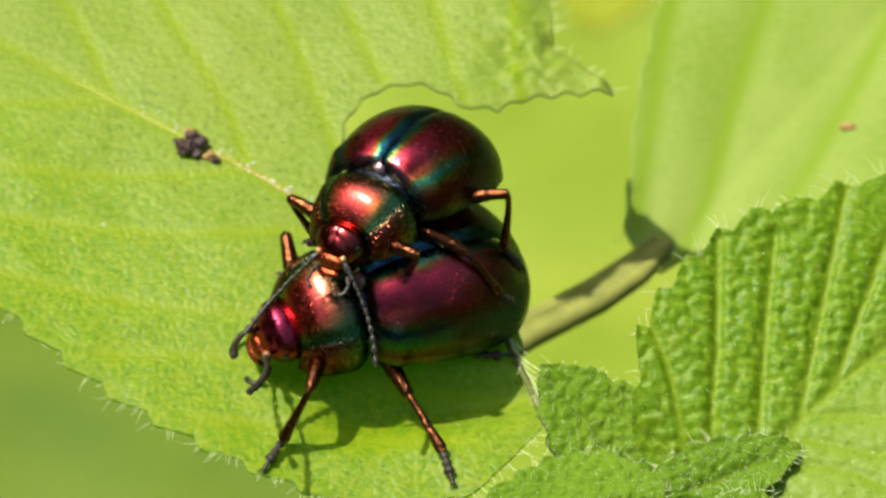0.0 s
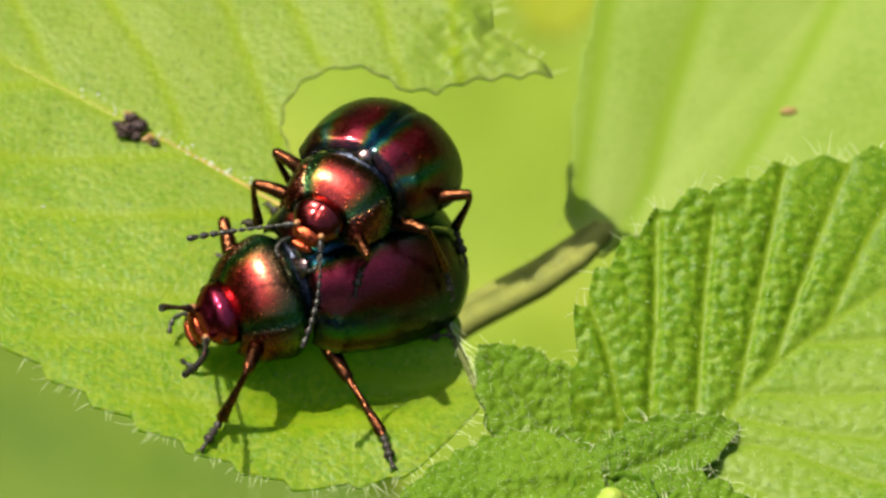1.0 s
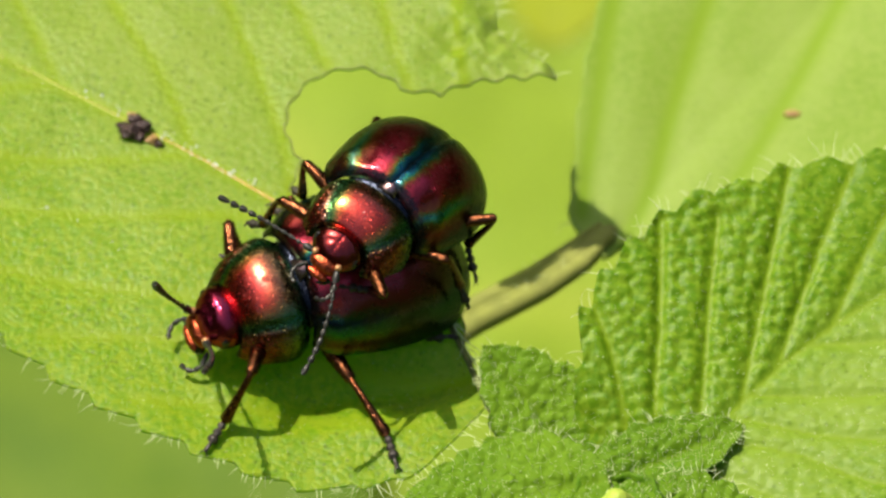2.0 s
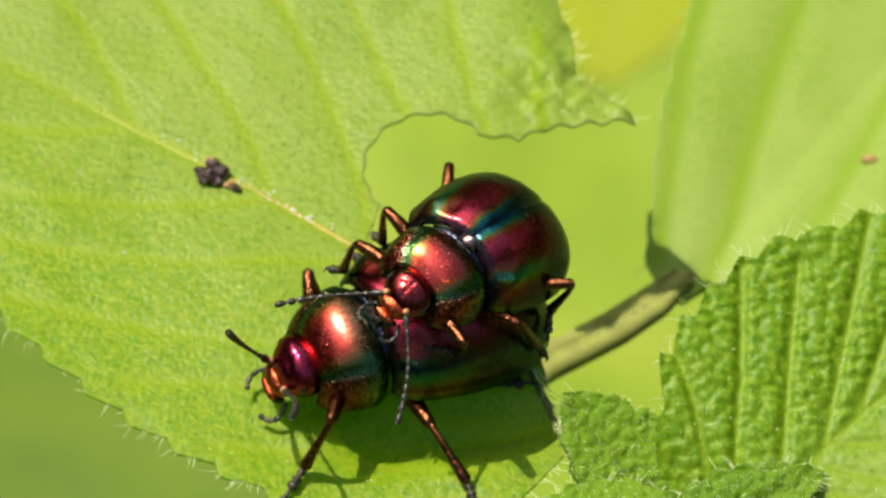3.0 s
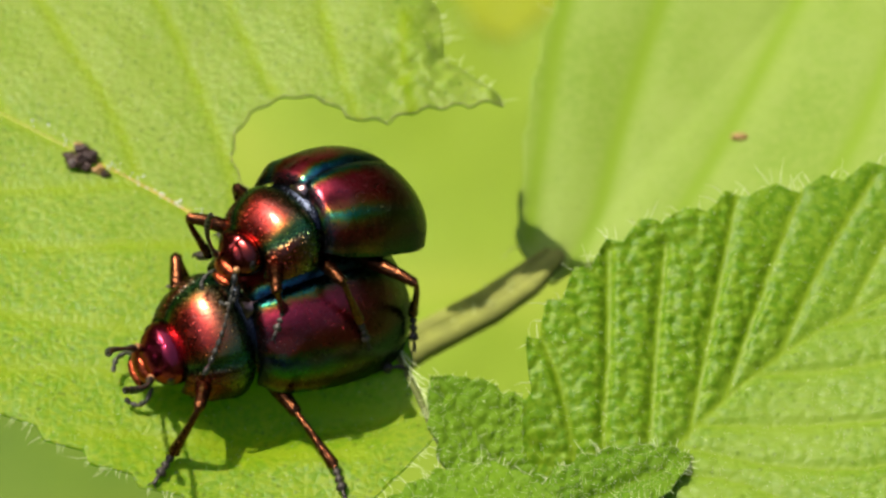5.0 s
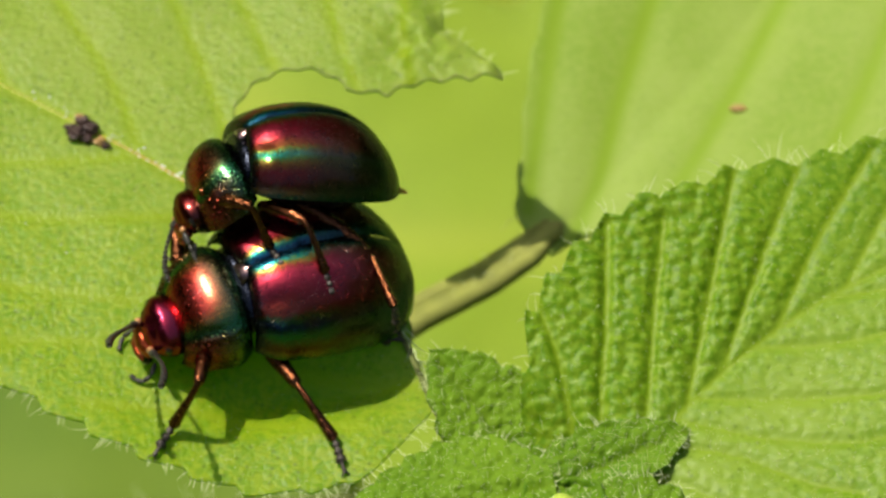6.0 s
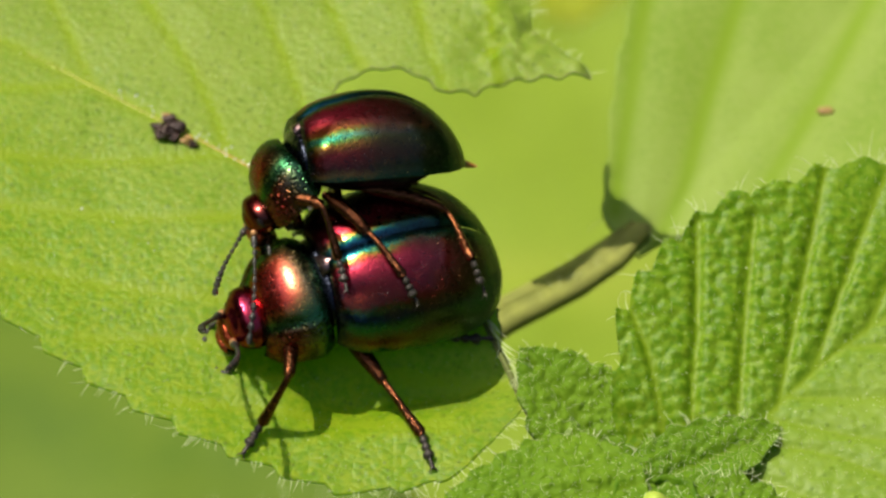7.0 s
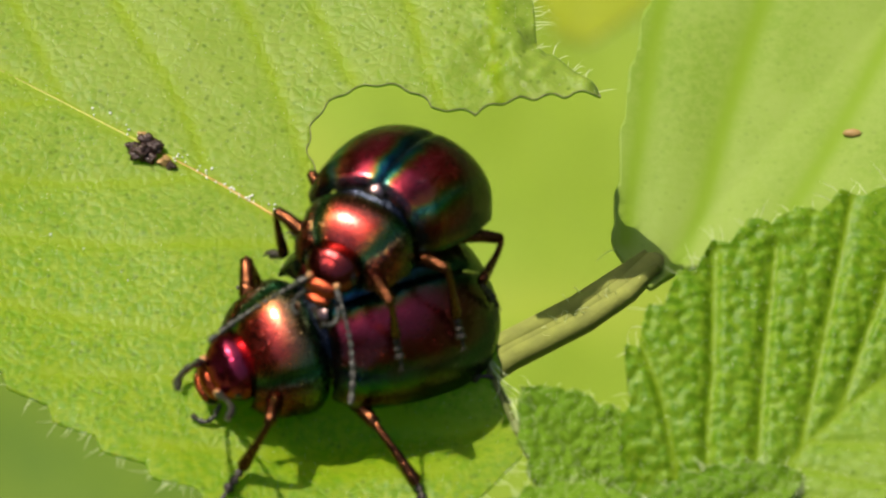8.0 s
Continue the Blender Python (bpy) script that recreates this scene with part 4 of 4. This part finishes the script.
def tarsus_mesh(ln, fat):
    """Three padded joints, a slim claw joint and two claws."""
    out = []
    for a, b, w in ((0.0, 0.24, 0.85), (0.22, 0.43, 0.95), (0.41, 0.66, 1.15)):
        x = np.linspace(a, b, 6) * ln
        out.append(tube(np.column_stack([x, 0 * x, 0 * x]), np.array([0.4, 0.7, 0.9, 1.0, 0.95, 0.4]) * w * fat, 8))
    x = np.linspace(0.6, 0.92, 5) * ln
    out.append(tube(np.column_stack([x, 0 * x, 0.03 * np.sin(np.linspace(0, 3, 5))]), np.array([0.3, 0.35, 0.42, 0.5, 0.4]) * fat, 7))
    for sd in (1, -1):
        t = np.linspace(0, 1, 5)
        out.append(tube(np.column_stack([(0.9 + 0.12 * t) * ln, sd * 0.10 * np.sin(t * 2.2), -0.09 * t * t]), np.linspace(0.24, 0.05, 5) * fat, 5))
    return joined(out)


def antenna_mesh(ln, curve):
    """Eleven joints that widen towards the tip, bowed by curve (mm)."""
    out = []
    t = np.array([0, 0.13, 0.20, 0.29, 0.37, 0.45, 0.53, 0.61, 0.70, 0.79, 0.88, 1.0])
    w = [0.115, 0.075, 0.065, 0.066, 0.07, 0.075, 0.085, 0.095, 0.105, 0.11, 0.10]
    for i in range(11):
        q = np.linspace(t[i] + 0.004, t[i + 1] - 0.002, 5)
        p = np.column_stack([q * ln, curve * np.sin(q * 2.3), 0.25 * curve * np.sin(q * 3.0)])
        out.append(tube(p, np.array([0.35, 0.75, 0.95, 1.0, 0.5]) * w[i], 8))
    return joined(out)


HIPS = {"front": (0.95, 0.75, -0.72), "middle": (-0.55, 1.05, -0.72), "hind": (-1.75, 1.05, -0.66)}
LEGS = {"front": (1.75, 1.75, 1.05), "middle": (1.75, 1.75, 1.05), "hind": (2.5, 2.1, 1.25)}


HEAD_SIZE = {1.0: 1.20, 0.86: 1.12}


def beetle(label, scale):
    """One leaf beetle with all its parts; returns the thing, its legs and its antennae."""
    ob = thing("leaf_beetle", label, "beetle", group="mating beetles")
    k = scale

    def add(name, vfuv, mat, parent=ob, label=""):
        v, f = vfuv[0], vfuv[1]
        uv = vfuv[2] if len(vfuv) > 2 else None
        return part(name, mesh_of(name, np.asarray(v, float) * k, f, mat, uv=uv), parent, label)

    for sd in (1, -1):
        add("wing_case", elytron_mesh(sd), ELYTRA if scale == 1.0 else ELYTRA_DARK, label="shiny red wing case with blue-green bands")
    pn = add("pronotum", pronotum_mesh(), PRONOTUM, label="copper-red punctured neck shield")
    hv, hf, huv = head_mesh()
    big = HEAD_SIZE[scale]
    hd = add("head", (hv * big, hf, huv), HEADM if scale == 1.0 else HEAD_COPPER, label="shiny magenta head" if scale == 1.0 else "dark coppery red head")

    def face(name, vf, mat, label=""):
        add(name, (np.asarray(vf[0], float) * big, vf[1]), mat, hd, label)

    for sd in (1, -1):
        face("eye", ball((0.10, sd * 0.61, 0.02), (0.16, 0.11, 0.22), 12, 8), EYE)
        face("antenna_socket", ball((0.50, sd * 0.38, -0.10), (0.11, 0.10, 0.10), 10, 6), CREAM)
        t = np.linspace(0, 1, 5)
        face("mandible", tube(np.column_stack([0.56 + 0.16 * t, sd * (0.30 - 0.20 * t * t), -0.55 - 0.22 * t]), [0.13, 0.13, 0.10, 0.07, 0.03], 7), DARK)
        joints = []
        for i in range(4):
            q = np.array([(0.45, sd * 0.42, -0.62), (0.64, sd * 0.60, -0.80), (0.83, sd * 0.60, -0.93), (0.96, sd * 0.48, -0.98), (1.03, sd * 0.33, -0.96)])
            a, b = q[i], q[i + 1]
            joints.append(tube([a + (b - a) * s for s in (0.02, 0.3, 0.7, 0.98)], [0.03, 0.055, 0.065, 0.04], 7))
        face("palp", joined(joints), ANT)
    face("face_plate", ball((0.50, 0, -0.30), (0.24, 0.44, 0.26), 20, 12), FACE, "orange-copper plate above the mouth")
    face("upper_lip", ball((0.66, 0, -0.56), (0.15, 0.34, 0.12), 14, 8), FACE, "bright orange upper lip")
    sc = [(0.10, -0.30, 1.16), (0.10, 0.30, 1.16), (-0.50, 0.0, 1.52), (0.10, 0, 1.26), (0.08, -0.34, 1.0), (0.08, 0.34, 1.0), (-0.55, 0, 1.36)]
    add("scutellum", (sc, [(0, 3, 2), (3, 1, 2), (4, 0, 2, 6), (1, 5, 6, 2), (4, 5, 1, 3, 0), (4, 6, 5)]), SCUT, label="small triangular scutellum, sun glint in its pale tone")
    add("belly", belly_mesh(), BELLY)
    add("chest", ball((0.62, 0, -0.46), (0.86, 1.0, 0.60), 20, 12), BELLY, pn)
    add("waist", ball((-0.05, 0, 0.3), (0.36, 1.3, 0.82), 20, 12), DARK, label="blue-black joint between shield and wing cases")
    if scale < 1.0:
        t = np.linspace(0, 1, 6)
        add("tail_tip", tube(np.column_stack([-4.75 - 0.80 * t, 0.05 + 0 * t, -0.42 - 0.50 * t + 0.15 * t * t]), [0.16, 0.15, 0.13, 0.11, 0.08, 0.03], 8), TAIL, label="tiny amber tail tip below the wing cases")
    legs = {}
    for name, (lf, lt, la) in LEGS.items():
        for sd, word in ((1, "left"), (-1, "right")):
            fe = add("leg", femur_mesh(lf, 0.235), LEGM, label="coppery jointed leg")
            ti = add("tibia", tibia_mesh(lt, 0.155), LEGM, fe)
            ta = add("tarsus", tarsus_mesh(la, 0.135), TARSUS, fe, "dark padded foot with claws")
            legs[name, word] = (fe, ti, ta)
    feelers = [add("antenna", antenna_mesh(3.3, 0.35 * sd), ANT, label="dark grey beaded antenna") for sd in (1, -1)]
    return ob, legs, feelers, (pn, hd)


# ---- what moves ----
FEMALE_SCALE, MALE_SCALE = 1.0, 0.86
female, female_legs, female_feelers, female_front = beetle("larger iridescent red-green leaf beetle standing on the leaf", FEMALE_SCALE)
male, male_legs, male_feelers, male_front = beetle("smaller iridescent leaf beetle mounted on the other's back", MALE_SCALE)

# seconds, x, y, z in mm, yaw, nose-down pitch and roll in degrees
FEMALE_ROWS = [
    (0, -1.17, 1.73, 1.54, 204.1, -11.0, -7.0),
    (0.5, -0.92, 1.59, 1.55, 202.0, -9.9, -7.9),
    (1, -1.10, 1.58, 1.54, 205.3, -12.3, -10.6),
    (2.5, -1.23, 1.46, 1.54, 204.3, -10.2, -5.9),
    (3, -1.26, 1.45, 1.54, 204.8, -9.5, -5.0),
    (3.5, -1.27, 1.41, 1.54, 204.2, -9.3, -4.5),
    (4, -1.26, 1.38, 1.54, 204.8, -10.0, -5.8),
    (4.2, -1.25, 1.51, 1.54, 203.3, -10.1, -6.0),
    (5.3, -1.25, 1.38, 1.54, 205.9, -13.9, -11.0),
    (5.5, -1.19, 1.46, 1.54, 203.9, -13.0, -8.2),
    (6, -1.32, 1.43, 1.54, 202.7, -12.7, -2.4),
    (6.5, -1.45, 1.51, 1.55, 200.8, -9.9, -2.7),
    (7, -1.47, 1.61, 1.55, 200.9, -9.0, -2.3),
    (7.5, -1.35, 1.42, 1.54, 203.1, -13.7, -6.6),
    (8, -1.33, 1.23, 1.54, 206.1, -12.3, -12.1),
]
MALE_ROWS = [
    (0, -0.46, 3.33, 3.79, 233.8, -25.4, 14.1),
    (0.5, -0.40, 3.08, 3.85, 240.7, -30.1, -6.5),
    (1, 0.52, 3.14, 3.82, 240.0, -34.9, -4.2),
    (1.2, 0.74, 2.60, 3.84, 239.5, -32.0, -8.0),
    (2.3, 1.00, 2.28, 3.85, 238.6, -29.0, -13.2),
    (2.5, 1.07, 2.20, 3.85, 238.4, -28.6, -14.1),
    (3, 0.85, 2.09, 3.89, 231.0, -30.8, -13.4),
    (3.5, 1.09, 2.06, 3.81, 231.8, -29.1, -17.1),
    (4, 1.03, 2.05, 3.81, 233.5, -28.6, -18.9),
    (4.2, 1.13, 2.13, 3.83, 236.7, -28.9, -16.1),
    (5.3, -0.42, 3.47, 3.49, 203.1, -26.5, 19.9),
    (5.5, -0.80, 3.45, 3.46, 196.9, -17.1, 19.0),
    (6, -1.21, 4.11, 3.51, 190.2, -15.7, 33.3),
    (6.5, -1.58, 4.27, 3.49, 192.7, -11.2, 36.9),
    (7, -1.93, 4.16, 3.50, 193.6, -7.2, 39.7),
    (7.5, -1.32, 3.98, 3.32, 204.4, -25.8, 32.7),
    (8, 0.11, 2.87, 3.79, 239.5, -30.6, 4.3),
]


def body_pose(rows, t):
    T = [r[0] for r in rows]
    x, y, z, yaw, pitch, roll = (float(smooth_line(np.array([t]), T, [r[i] for r in rows])[0]) for i in range(1, 7))
    m = Matrix.Rotation(radians(yaw), 4, "Z") @ Matrix.Rotation(radians(pitch), 4, "Y") @ Matrix.Rotation(radians(roll), 4, "X")
    return Matrix.Translation(Vector((x, y, z)) * MM) @ m


def bone(a, b, up):
    """The pose of a limb that runs from a to b (its x axis), its back turned to up."""
    x = (b - a).normalized()
    y = up.cross(x)
    y = y.normalized() if y.length > 1e-9 else Vector((0, 1, 0))
    z = x.cross(y)
    m = Matrix((x, y, z)).transposed().to_4x4()
    m.translation = a
    return m


def bend(hip, foot, pole, l1, l2):
    """The knee between hip and foot, towards pole."""
    d = foot - hip
    r = min(max(d.length, abs(l1 - l2) * 1.02 + 1e-6), (l1 + l2) * 0.995)
    d.normalize()
    a = (l1 * l1 - l2 * l2 + r * r) / (2 * r)
    h = math.sqrt(max(l1 * l1 - a * a, 0))
    side = (pole - hip) - d * (pole - hip).dot(d)
    side.normalize()
    return hip + d * a + side * h, hip + d * r


def at_time(table, t):
    T = [r[0] for r in table]
    return [float(smooth_line(np.array([t]), T, [r[i] for r in table])[0]) if len(T) > 1 else table[0][i] for i in range(1, len(table[0]))]


STEPS = [i * 0.1 for i in range(81)]


def key_legs(rows, legs, scale, table):
    """table: for each leg rows of seconds, ankle, toe and pole, in world millimetres."""
    for (name, word), (fe, ti, ta) in legs.items():
        sd = 1 if word == "left" else -1
        lf, lt, la = (v * scale * MM for v in LEGS[name])
        hx, hy, hz = HIPS[name]
        hip = Vector((hx, hy * sd, hz)) * scale * MM
        r_f, r_t, r_a = [], [], []
        for t in STEPS:
            b = body_pose(rows, t).inverted()
            ax, ay, az, tx, ty, tz, px, py, pz = at_time(table[name, word], t)
            ankle, toe, pole = (b @ (Vector(q) * MM) for q in ((ax, ay, az), (tx, ty, tz), (px, py, pz)))
            knee, end = bend(hip, ankle, pole, lf, lt)
            up = (knee - (hip + end) / 2)
            m = bone(hip, knee, up)
            inv = m.inverted()
            r_f.append((t, m))
            r_t.append((t, inv @ bone(knee, end, up)))
            r_a.append((t, inv @ bone(end, end + (toe - ankle), up)))
        walk(fe, r_f)
        walk(ti, r_t)
        walk(ta, r_a)


FEMALE_NECK = [(0, 14), (2.5, 8), (4.2, 8), (5.3, 14), (8, 14)]
MALE_NECK = [(0, 10), (4.2, 10), (5.3, 25), (5.5, 30), (6, 40), (7, 40), (7.5, 28), (8, 10)]


def neck(nod, scale, t):
    """The pose of the fore body, which nods about the joint before the wing cases."""
    p = Vector((0, 0, 0.2)) * scale * MM
    return Matrix.Translation(p) @ Matrix.Rotation(radians(at_time(nod, t)[0]), 4, "Y") @ Matrix.Translation(-p)


def key_front(front, scale, nod):
    pn, hd = front
    rest = pose(1.93 * scale * MM, 0, -0.19 * scale * MM, 0, 0, 0)
    walk(pn, [(t, neck(nod, scale, t)) for t in STEPS])
    walk(hd, [(t, neck(nod, scale, t) @ rest) for t in STEPS])


def key_feelers(feelers, scale, nod, table):
    """table: for each antenna rows of seconds, and the way it points in the beetle's own space."""
    for sd, fl in zip((1, -1), feelers):
        rows = []
        for t in STEPS:
            base = neck(nod, scale, t) @ (Vector((1.93 + 0.52 * HEAD_SIZE[scale], 0.38 * HEAD_SIZE[scale] * sd, -0.19 - 0.12 * HEAD_SIZE[scale])) * scale * MM)
            w = Vector(at_time(table[sd], t))
            rows.append((t, bone(base, base + w, Vector((0.1, 0, 1)))))
        walk(fl, rows)


FEMALE_FEET = {
    ("front", "left"): [(0, -2.87, -1.67, 0.22, -3.30, -2.39, 0.10, -1.7, -0.6, 2.5)],
    ("middle", "left"): [(0, 1.33, -2.09, 0.22, 1.59, -2.97, 0.10, 0.3, -1.2, 2.5)],
    ("hind", "left"): [(0, 2.0, 0.9, 0.25, 2.8, 0.95, 0.12, 2.6, 3.0, 0.6)],
    ("front", "right"): [(0, -2.35, 2.95, 0.25, -2.8, 3.3, 0.12, -3.0, 3.2, 2.6)],
    ("middle", "right"): [(0, -1.2, 4.35, 0.25, -1.75, 5.05, 0.12, -1.2, 4.0, 2.5)],
    ("hind", "right"): [(0, 0.6, 4.4, 0.1, 0.6, 5.2, 0.0, 0.6, 4.0, 2.5)],
}
MALE_FEET = {
    ("hind", "left"): [
        (0, 2.88, 2.92, 2.23, 3.45, 2.77, 1.30, 3.24, 3.37, 3.77),
        (1, 3.22, 3.29, 1.70, 3.54, 2.46, 1.05, 3.66, 3.18, 3.42),
        (2.5, 3.46, 2.57, 1.57, 3.57, 2.08, 1.25, 4.21, 2.33, 3.20),
        (3.5, 3.49, 2.16, 1.35, 3.32, 1.72, 1.50, 4.26, 1.91, 2.96),
        (4, 3.49, 2.11, 1.20, 3.28, 1.26, 0.84, 4.20, 1.93, 2.84),
        (5.5, 3.18, 1.57, 1.42, 3.28, 1.26, 0.68, 2.97, 1.95, 3.07),
        (6, 2.90, 0.67, 2.33, 2.97, 0.44, 1.26, 2.49, 2.35, 2.23),
        (7, 2.59, 1.51, 3.12, 2.87, 0.95, 2.50, 2.18, 3.18, 2.88),
        (7.5, 2.48, 2.13, 2.45, 2.97, 1.55, 1.71, 2.42, 3.91, 2.19),
        (8, 2.85, 2.26, 2.29, 3.29, 2.18, 1.29, 3.33, 3.88, 1.72),
    ],
    ("middle", "left"): [
        (0, 2.76, 1.66, 2.04, 3.29, 1.76, 1.08, 2.25, 2.12, 3.24),
        (1, 2.98, 1.66, 2.18, 3.17, 1.24, 1.47, 2.43, 2.07, 3.55),
        (2.5, 3.27, 1.25, 1.78, 3.46, 1.27, 1.15, 2.85, 0.98, 3.23),
        (3.5, 2.98, 0.97, 1.77, 3.27, 1.06, 1.06, 2.71, 0.70, 3.23),
        (4, 3.06, 0.78, 1.84, 3.28, 0.92, 1.23, 2.65, 0.83, 3.32),
        (5.5, 1.43, 1.17, 2.65, 1.63, 0.66, 2.11, 1.01, 1.71, 3.80),
        (6, 1.13, 1.36, 2.87, 1.35, 0.68, 2.33, 0.63, 2.22, 3.82),
        (7, 0.82, 1.07, 3.02, 1.18, 0.55, 2.46, 0.03, 2.36, 3.82),
        (7.5, 0.86, 1.12, 3.42, 1.18, 0.42, 2.88, 0.65, 2.50, 3.70),
        (8, 2.25, 1.20, 2.48, 2.46, 0.65, 1.73, 1.98, 1.72, 3.89),
    ],
    ("front", "left"): [
        (0, 0.38, 1.71, 3.08, 0.24, 1.31, 2.83, 0.63, 1.31, 4.49),
        (1, 0.82, 1.29, 3.09, 0.71, 0.94, 2.84, 0.97, 0.72, 4.48),
        (2.5, 0.98, 0.36, 2.83, 0.32, 0.54, 2.98, 1.26, -0.29, 4.19),
        (3.5, 1.12, 0.25, 2.65, -0.05, 0.26, 2.74, 1.29, -0.38, 4.01),
        (4, 1.09, 0.31, 2.72, 0.21, 0.33, 2.81, 1.27, -0.33, 4.07),
        (5.5, -0.34, 1.55, 2.96, -0.20, 1.09, 2.73, -0.65, 1.40, 4.31),
        (6, -0.30, 1.98, 3.09, -0.02, 1.55, 2.99, -0.71, 2.37, 4.39),
        (7, -0.85, 1.37, 3.36, -0.67, 0.71, 3.05, -1.35, 2.64, 4.35),
        (7.5, -0.70, 2.01, 3.13, -0.63, 1.48, 3.01, -1.10, 1.96, 4.57),
        (8, 0.80, 0.38, 2.90, 0.94, -0.06, 2.36, 0.68, 0.45, 4.43),
    ],
    ("front", "right"): [(0, -1.9, 2.9, 2.5, -2.2, 3.2, 2.1, -2.2, 3.6, 5.5)],
    ("middle", "right"): [(0, -0.9, 3.9, 2.3, -1.1, 4.4, 1.9, -1.4, 4.9, 6.5)],
    ("hind", "right"): [(0, 0.9, 4.3, 2.1, 0.9, 4.8, 1.7, 0.4, 5.6, 7.0)],
}
FEMALE_FEELERS = {1: [(0, 0.58, 0.50, 0.65), (1, 0.62, 0.44, 0.65), (2.5, 0.41, 0.54, 0.73), (3.5, 0.40, 0.55, 0.73), (4.2, 0.37, 0.42, 0.83), (5.3, 0.59, 0.34, 0.73), (5.5, 0.47, 0.52, 0.71), (6, 0.39, 0.65, 0.65), (7, 0.44, 0.57, 0.70), (7.5, 0.45, 0.58, 0.68), (8, 0.41, 0.43, 0.80)],
                  -1: [(0, 0.45, 0.56, 0.69), (1, 0.52, 0.31, 0.80), (2.3, 0.52, 0.03, 0.85), (2.5, 0.54, -0.08, 0.84), (3, 0.51, 0.15, 0.85), (3.5, 0.37, 0.36, 0.85), (4, 0.38, 0.31, 0.87), (4.2, 0.39, 0.36, 0.84), (5.3, 0.57, 0.36, 0.74), (5.5, 0.57, 0.44, 0.70), (7, 0.37, 0.55, 0.75), (8, 0.51, 0.46, 0.73)]}
MALE_FEELERS = {1: [(0, 0.28, 0.49, -0.83), (0.5, 0.19, 0.81, -0.56), (1, 0.41, 0.27, -0.87), (2.5, 0.48, 0.45, -0.75), (3, 0.39, 0.60, -0.70), (3.5, 0.49, 0.51, -0.71), (4, 0.34, 0.76, -0.56), (4.2, 0.53, 0.40, -0.75), (5.3, 0.29, 0.40, -0.87), (5.5, 0.51, 0.68, -0.52), (6, -0.11, 0.61, -0.79), (6.5, 0.21, 0.33, -0.92), (7, 0.24, 0.27, -0.93), (7.5, -0.42, 0.59, -0.70), (8, 0.55, 0.48, -0.69)],
                -1: [(0, 0.67, -0.28, -0.69), (0.5, 0.59, -0.20, -0.78), (1, 0.49, -0.73, -0.47), (2.5, 0.34, -0.93, -0.18), (3, 0.61, -0.54, -0.58), (3.5, 0.78, -0.63, 0.00), (4, 0.60, -0.56, -0.57), (4.2, 0.57, -0.62, -0.54), (5.3, 0.70, 0.61, 0.37), (5.5, 0.50, 0.38, -0.78), (6, 0.23, 0.96, -0.18), (6.5, 0.51, 0.84, -0.17), (7, 0.45, 0.83, -0.34), (7.5, 0.39, 0.10, -0.91), (8, 0.60, -0.48, -0.64)]}



def motions():
    walk(female, [(t, body_pose(FEMALE_ROWS, t)) for t in STEPS])
    walk(male, [(t, body_pose(MALE_ROWS, t)) for t in STEPS])
    key_legs(FEMALE_ROWS, female_legs, FEMALE_SCALE, FEMALE_FEET)
    key_legs(MALE_ROWS, male_legs, MALE_SCALE, MALE_FEET)
    key_front(female_front, FEMALE_SCALE, FEMALE_NECK)
    key_front(male_front, MALE_SCALE, MALE_NECK)
    key_feelers(female_feelers, FEMALE_SCALE, FEMALE_NECK, FEMALE_FEELERS)
    key_feelers(male_feelers, MALE_SCALE, MALE_NECK, MALE_FEELERS)


motions()
